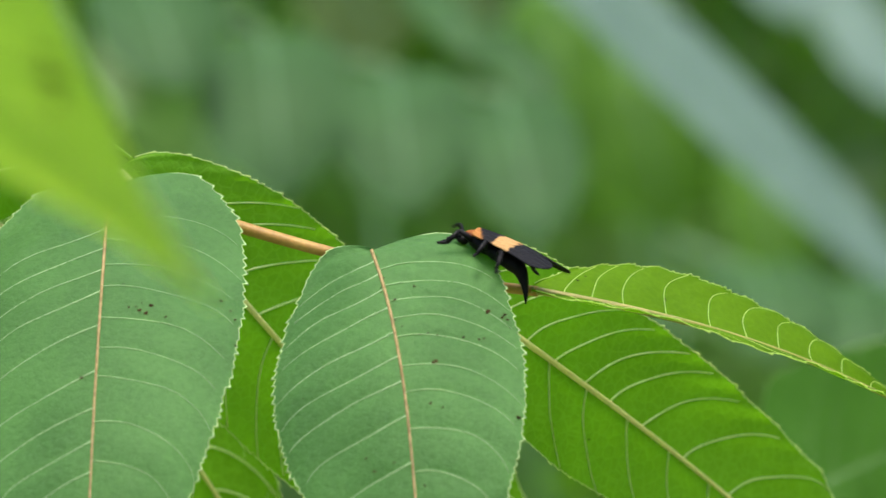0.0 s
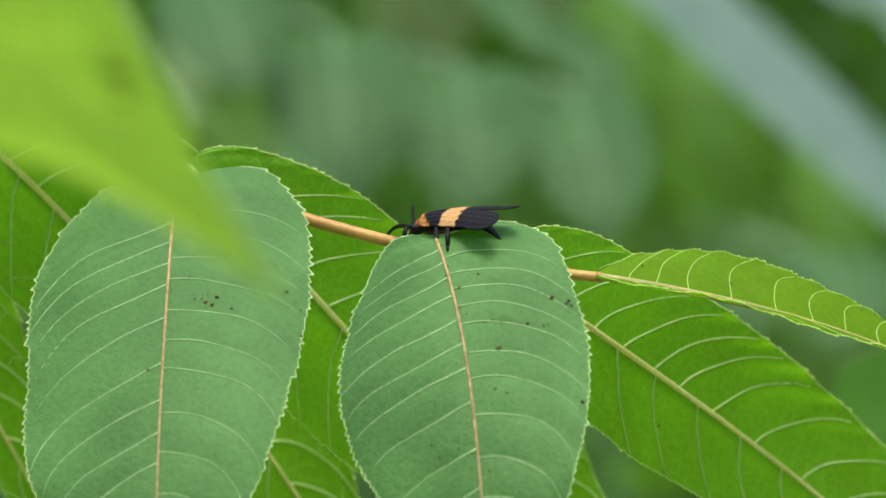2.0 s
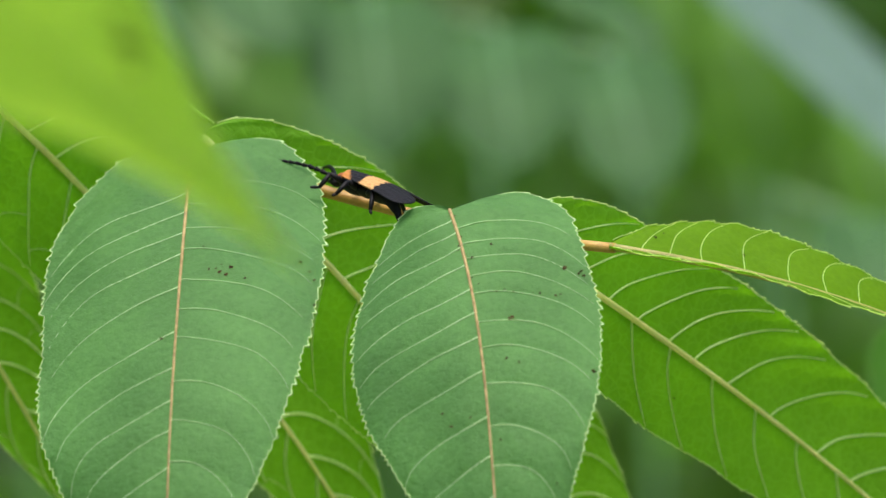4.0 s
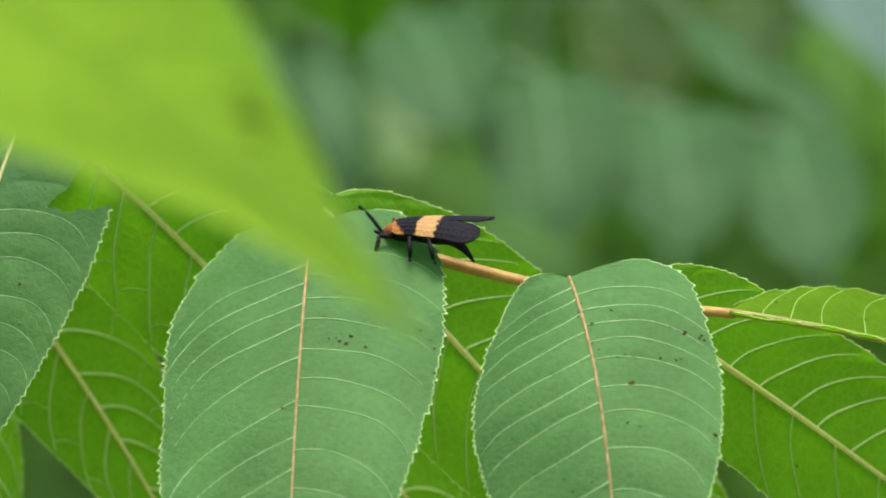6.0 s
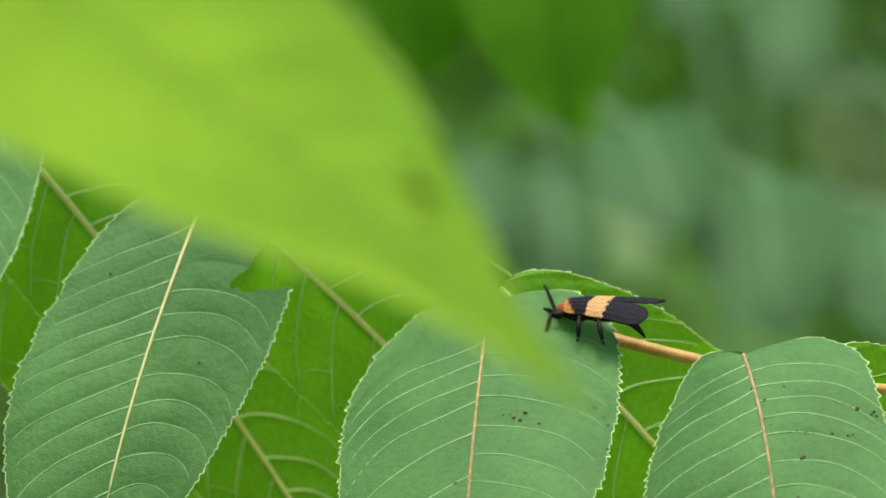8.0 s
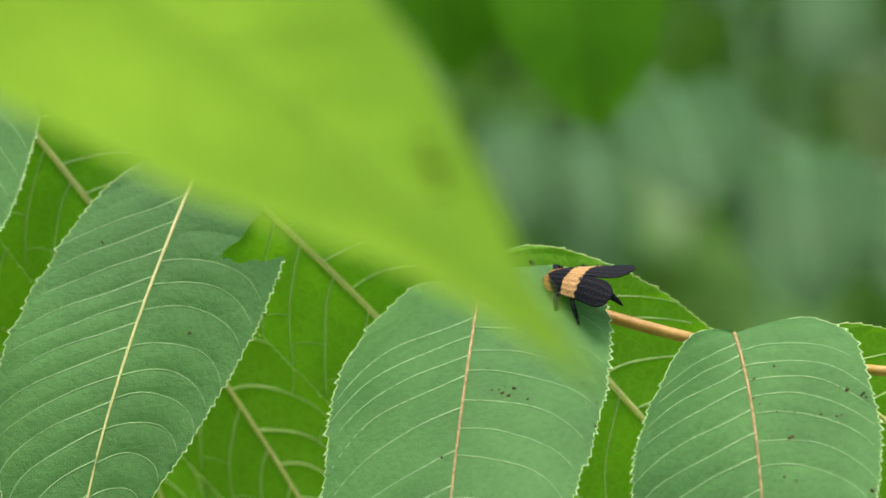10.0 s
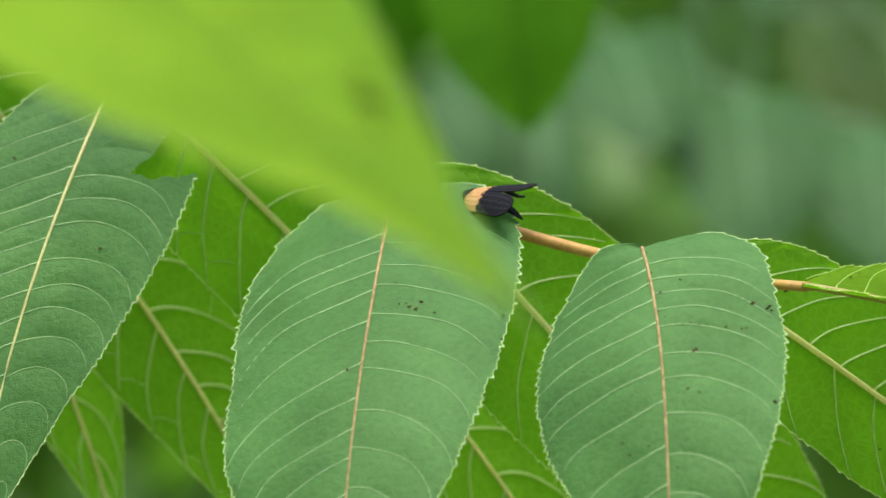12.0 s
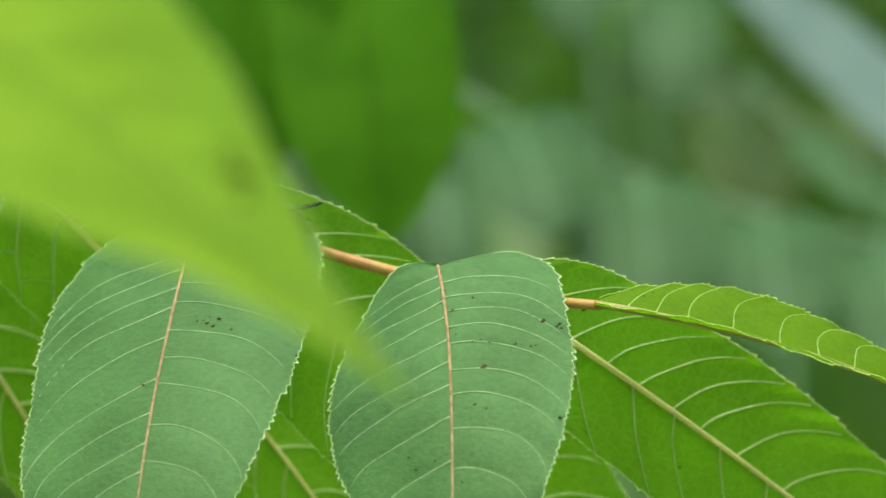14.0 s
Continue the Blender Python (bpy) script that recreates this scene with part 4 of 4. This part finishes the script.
# ---- all that moves ----
def motions():
    walk(LEAF_THING, [
        (0, pose(0.0055, -0.0042, 1.2007, 1.49, -0.04, 1.25)),
        (0.5, pose(0.0057, -0.0009, 1.2002, 0.96, -0.02, 0.52)),
        (1, pose(0.0050, -0.0014, 1.2002, 1.03, -0.02, 0.50)),
        (1.5, pose(0.0053, -0.0020, 1.2004, 0.69, -0.02, 0.58)),
        (2, pose(0.0056, -0.0015, 1.2014, 1.11, -0.01, 0.44)),
        (2.5, pose(0.0051, -0.0004, 1.2009, 0.84, -0.01, 0.29)),
        (2.7, pose(0.0054, 0.0007, 1.2010, 1.16, -0.01, 0.42)),
        (4.8, pose(0.0007, 0.0000, 1.1998, 0.04, -0.00, 0.00)),
        (5, pose(0.0000, -0.0000, 1.2000, -0.00, 0.00, -0.00)),
        (5.5, pose(-0.0006, -0.0005, 1.2003, 0.21, -0.00, 0.61)),
        (6, pose(-0.0018, 0.0001, 1.2009, -0.01, 0.00, 0.80)),
        (6.5, pose(-0.0023, 0.0028, 1.2004, -0.31, -0.00, 0.65)),
        (7, pose(-0.0032, 0.0020, 1.2022, -0.42, 0.00, 0.43)),
        (7.5, pose(-0.0037, 0.0019, 1.2020, -0.49, -0.00, 0.27)),
        (8, pose(-0.0039, 0.0032, 1.2022, -0.64, -0.00, 0.11)),
        (8.2, pose(-0.0041, 0.0023, 1.2023, -0.40, -0.00, 0.12)),
        (10.3, pose(-0.0088, -0.0006, 1.2005, -1.13, -0.04, -0.53)),
        (10.5, pose(-0.0092, -0.0001, 1.2003, -1.47, -0.05, -0.81)),
        (11, pose(-0.0116, -0.0010, 1.2008, -1.59, -0.07, -1.06)),
        (11.5, pose(-0.0121, -0.0015, 1.2016, -1.51, -0.06, -0.72)),
        (12, pose(-0.0122, -0.0007, 1.2038, -1.56, -0.06, -1.16)),
        (12.5, pose(-0.0147, 0.0052, 1.2066, -1.36, -0.04, -1.12)),
        (13, pose(-0.0181, 0.0087, 1.2071, -1.04, -0.05, -1.70)),
        (13.5, pose(-0.0203, 0.0078, 1.2095, -0.85, -0.03, -1.91)),
        (14, pose(-0.0232, 0.0080, 1.2103, -1.08, -0.03, -2.55)),
    ])
    walk(NEAR, [
        (0, pose(-0.0094, -0.2637, 1.2390, 0.69, -0.02, 0.31)),
        (0.5, pose(-0.0092, -0.2638, 1.2391, 0.60, -0.02, 0.23)),
        (1, pose(-0.0095, -0.2639, 1.2391, 0.57, -0.01, 0.21)),
        (1.5, pose(-0.0093, -0.2638, 1.2394, 0.56, -0.01, 0.12)),
        (2, pose(-0.0088, -0.2638, 1.2398, 0.61, -0.01, 0.03)),
        (2.5, pose(-0.0087, -0.2638, 1.2397, 0.53, -0.01, -0.00)),
        (2.7, pose(-0.0081, -0.2639, 1.2397, 0.53, -0.01, -0.06)),
        (4.8, pose(-0.0108, -0.2642, 1.2396, 0.02, -0.00, -0.03)),
        (5, pose(-0.0108, -0.2642, 1.2396, 0.00, 0.00, -0.00)),
        (5.5, pose(-0.0111, -0.2642, 1.2398, -0.01, -0.00, 0.06)),
        (6, pose(-0.0112, -0.2641, 1.2395, 0.01, 0.00, 0.21)),
        (6.5, pose(-0.0109, -0.2640, 1.2392, -0.06, -0.00, 0.30)),
        (7, pose(-0.0109, -0.2640, 1.2401, 0.04, 0.00, 0.42)),
        (7.5, pose(-0.0108, -0.2638, 1.2397, -0.04, -0.00, 0.45)),
        (8, pose(-0.0105, -0.2637, 1.2400, -0.04, -0.00, 0.39)),
        (8.2, pose(-0.0105, -0.2638, 1.2399, -0.05, -0.00, 0.35)),
        (10.3, pose(-0.0114, -0.2639, 1.2384, -0.47, -0.04, 0.23)),
        (10.5, pose(-0.0113, -0.2640, 1.2386, -0.56, -0.04, 0.17)),
        (11, pose(-0.0117, -0.2642, 1.2377, -0.68, -0.05, 0.18)),
        (11.5, pose(-0.0123, -0.2643, 1.2374, -0.73, -0.06, 0.01)),
        (12, pose(-0.0112, -0.2641, 1.2383, -0.63, -0.05, -0.18)),
        (12.5, pose(-0.0106, -0.2638, 1.2408, -0.48, -0.03, -0.15)),
        (13, pose(-0.0105, -0.2639, 1.2394, -0.48, -0.03, -0.25)),
        (13.5, pose(-0.0104, -0.2638, 1.2389, -0.35, -0.02, -0.54)),
        (14, pose(-0.0106, -0.2640, 1.2372, -0.34, -0.02, -0.92)),
    ])
    # the hanging leaf sinks and swings a little as the breeze drops
    walk(HANGING, [(t, pose(-0.075 + dx, 0.62, 1.42 + dz)) for t, dx, dz in (
        (0, 0, -0.002), (5, 0, -0.004), (7, 0, -0.006), (8, 0, -0.002), (10.5, -0.001, -0.012), (11.5, -0.002, -0.018),
        (12.5, -0.0065, -0.024), (13.5, -0.009, -0.025), (14, -0.011, -0.028))])
    walk(STRAP, [(t, pose(-0.0316 + dx, 1.9000, 1.2649)) for t, dx in ((0, 0), (8, 0), (10.5, -0.004), (12, -0.010), (14, -0.020))])
    walk(BUG, [
        (0, pose(0.0253, -0.0269, 1.2122, 10.6, -17.7, 144.0)),
        (0.3, pose(0.0198, -0.0213, 1.2123, -9.4, -8.3, 143.8)),
        (0.5, pose(0.0189, -0.0212, 1.2132, -19.8, 0.3, 143.2)),
        (0.6, pose(0.0183, -0.0204, 1.2135, -20.8, 5.4, 141.8)),
        (0.9, pose(0.0171, -0.0208, 1.2146, -20.2, 0.7, 130.0)),
        (1, pose(0.0164, -0.0208, 1.2142, -21.7, 1.2, 128.3)),
        (1.2, pose(0.0156, -0.0210, 1.2137, -23.0, 0.5, 123.3)),
        (1.5, pose(0.0155, -0.0206, 1.2141, -22.7, 0.7, 123.6)),
        (1.8, pose(0.0129, -0.0201, 1.2155, -16.2, 4.9, 140.3)),
        (2, pose(0.0109, -0.0197, 1.2142, -15.0, 5.4, 144.1)),
        (2.1, pose(0.0100, -0.0198, 1.2139, -13.7, 4.9, 146.4)),
        (2.4, pose(0.0072, -0.0183, 1.2141, -6.9, 3.4, 142.0)),
        (2.5, pose(0.0074, -0.0173, 1.2140, -5.4, 4.2, 140.5)),
        (2.7, pose(0.0078, -0.0159, 1.2146, -2.6, 7.1, 140.1)),
        (3.7, pose(-0.0017, -0.0122, 1.2132, 7.5, 0.1, 138.4)),
        (4.3, pose(-0.0076, -0.0127, 1.2128, 15.4, -38.1, 144.4)),
        (4.8, pose(-0.0145, -0.0125, 1.2136, 6.0, -72.6, 169.5)),
        (5, pose(-0.0140, -0.0123, 1.2151, 16.9, -63.9, 154.8)),
        (5.1, pose(-0.0152, -0.0113, 1.2169, 13.4, -42.9, 147.6)),
        (5.4, pose(-0.0152, -0.0097, 1.2167, -13.1, -13.0, 150.8)),
        (5.5, pose(-0.0160, -0.0098, 1.2168, -20.9, -5.9, 155.2)),
        (5.7, pose(-0.0176, -0.0101, 1.2177, -18.9, -3.3, 152.3)),
        (6, pose(-0.0176, -0.0101, 1.2172, -18.7, -0.2, 158.0)),
        (6.5, pose(-0.0178, -0.0072, 1.2172, -14.7, 0.6, 157.5)),
        (7, pose(-0.0189, -0.0070, 1.2184, -15.5, -0.3, 155.9)),
        (7.5, pose(-0.0197, -0.0075, 1.2181, -13.2, -1.1, 154.2)),
        (8.2, pose(-0.0209, -0.0075, 1.2187, -21.7, -2.9, 154.2)),
        (10.3, pose(-0.0272, -0.0094, 1.2176, -38.0, 0.9, 138.0)),
        (10.5, pose(-0.0276, -0.0089, 1.2179, -38.0, 2.0, 138.5)),
        (11, pose(-0.0305, -0.0088, 1.2184, -30.4, 2.9, 130.9)),
        (11.5, pose(-0.0315, -0.0076, 1.2179, -29.0, 5.0, 141.0)),
        (12, pose(-0.0321, -0.0048, 1.2197, -27.6, 4.5, 139.5)),
        (12.5, pose(-0.0344, -0.0016, 1.2233, -25.6, 6.4, 139.5)),
        (13, pose(-0.0391, 0.0018, 1.2229, -24.7, 9.5, 141.0)),
        (13.5, pose(-0.0423, 0.0041, 1.2253, -23.8, 9.4, 144.5)),
        (14, pose(-0.0457, 0.0050, 1.2256, -23.7, 9.4, 145.4)),
    ])
    # feelers: seconds, lift and turn of the near one, lift and turn of the far one
    for side, rows in ((1, [(0, -51, 47), (0.5, -14, 48), (1.0, 12, 28), (1.5, 12, 12), (2.0, -8, -32), (2.7, -4, -34), (3.7, 10, 0), (4.8, -55, 80), (5.0, -60, 88), (5.5, -30, 20), (6.0, -12, -20),
                            (6.5, -12, -24), (7.5, -16, -24), (8.2, -10, -20), (10.3, 10, 50), (11.0, 4, 64), (12.0, -24, 40), (12.5, 0, 52), (13.0, 0, 48), (14.0, 12, 40)]),
                       (-1, [(0, 4, -52), (0.5, -8, 20), (1.0, 11, 27), (1.5, 11, 11), (2.0, 8, -56), (2.5, -16, -40), (2.7, -16, -40), (3.7, 5, -40), (4.8, 4, -62), (5.0, 4, -72), (5.5, 4, -52), (6.0, 12, -44),
                             (6.5, 28, -40), (7.0, 24, -46), (7.5, 36, -48), (8.2, 0, -52), (10.3, 10, -30), (14.0, 0, -20)])):
        ob = BUG_PARTS["antenna", side]
        x, y, z = ob.location
        walk(ob, [(t, pose(x, y, z, 0, -lift, turn)) for t, lift, turn in rows])
    # the abdomen hangs and lifts under the wing cases
    x, y, z = BUG_PARTS["abdomen"].location
    walk(BUG_PARTS["abdomen"], [(t, pose(x, y, z, 0, -a, 0)) for t, a in (
        (0, 6), (0.5, -4), (1.0, -8), (1.5, -8), (2.5, -8), (4.3, -4), (5.0, -6), (5.5, 19), (5.8, 4), (6.5, 2), (8.2, -4), (10.5, -6), (12, -8), (14, -8))])
    # legs: they swing while it walks and stand while it rests
    for side in (-1, 1):
        for k in range(3):
            ob = BUG_PARTS["leg", side, k]
            x, y, z = ob.location
            rows, t = [], 0.0
            while t < 14.01:
                busy = 1.0 if t < 1.0 or 1.5 < t < 5.8 or 8.4 < t < 10.2 else 0.25 if t > 12.4 else 0.06
                a = busy * 17 * math.sin(2 * math.pi * 1.7 * t + math.pi * (k + (side > 0)))
                b = busy * 9 * max(0.0, math.cos(2 * math.pi * 1.7 * t + math.pi * (k + (side > 0))))
                rows.append((round(t, 2), pose(x, y, z, side * b, 0, a)))
                t += 0.1
            walk(ob, rows)


motions()
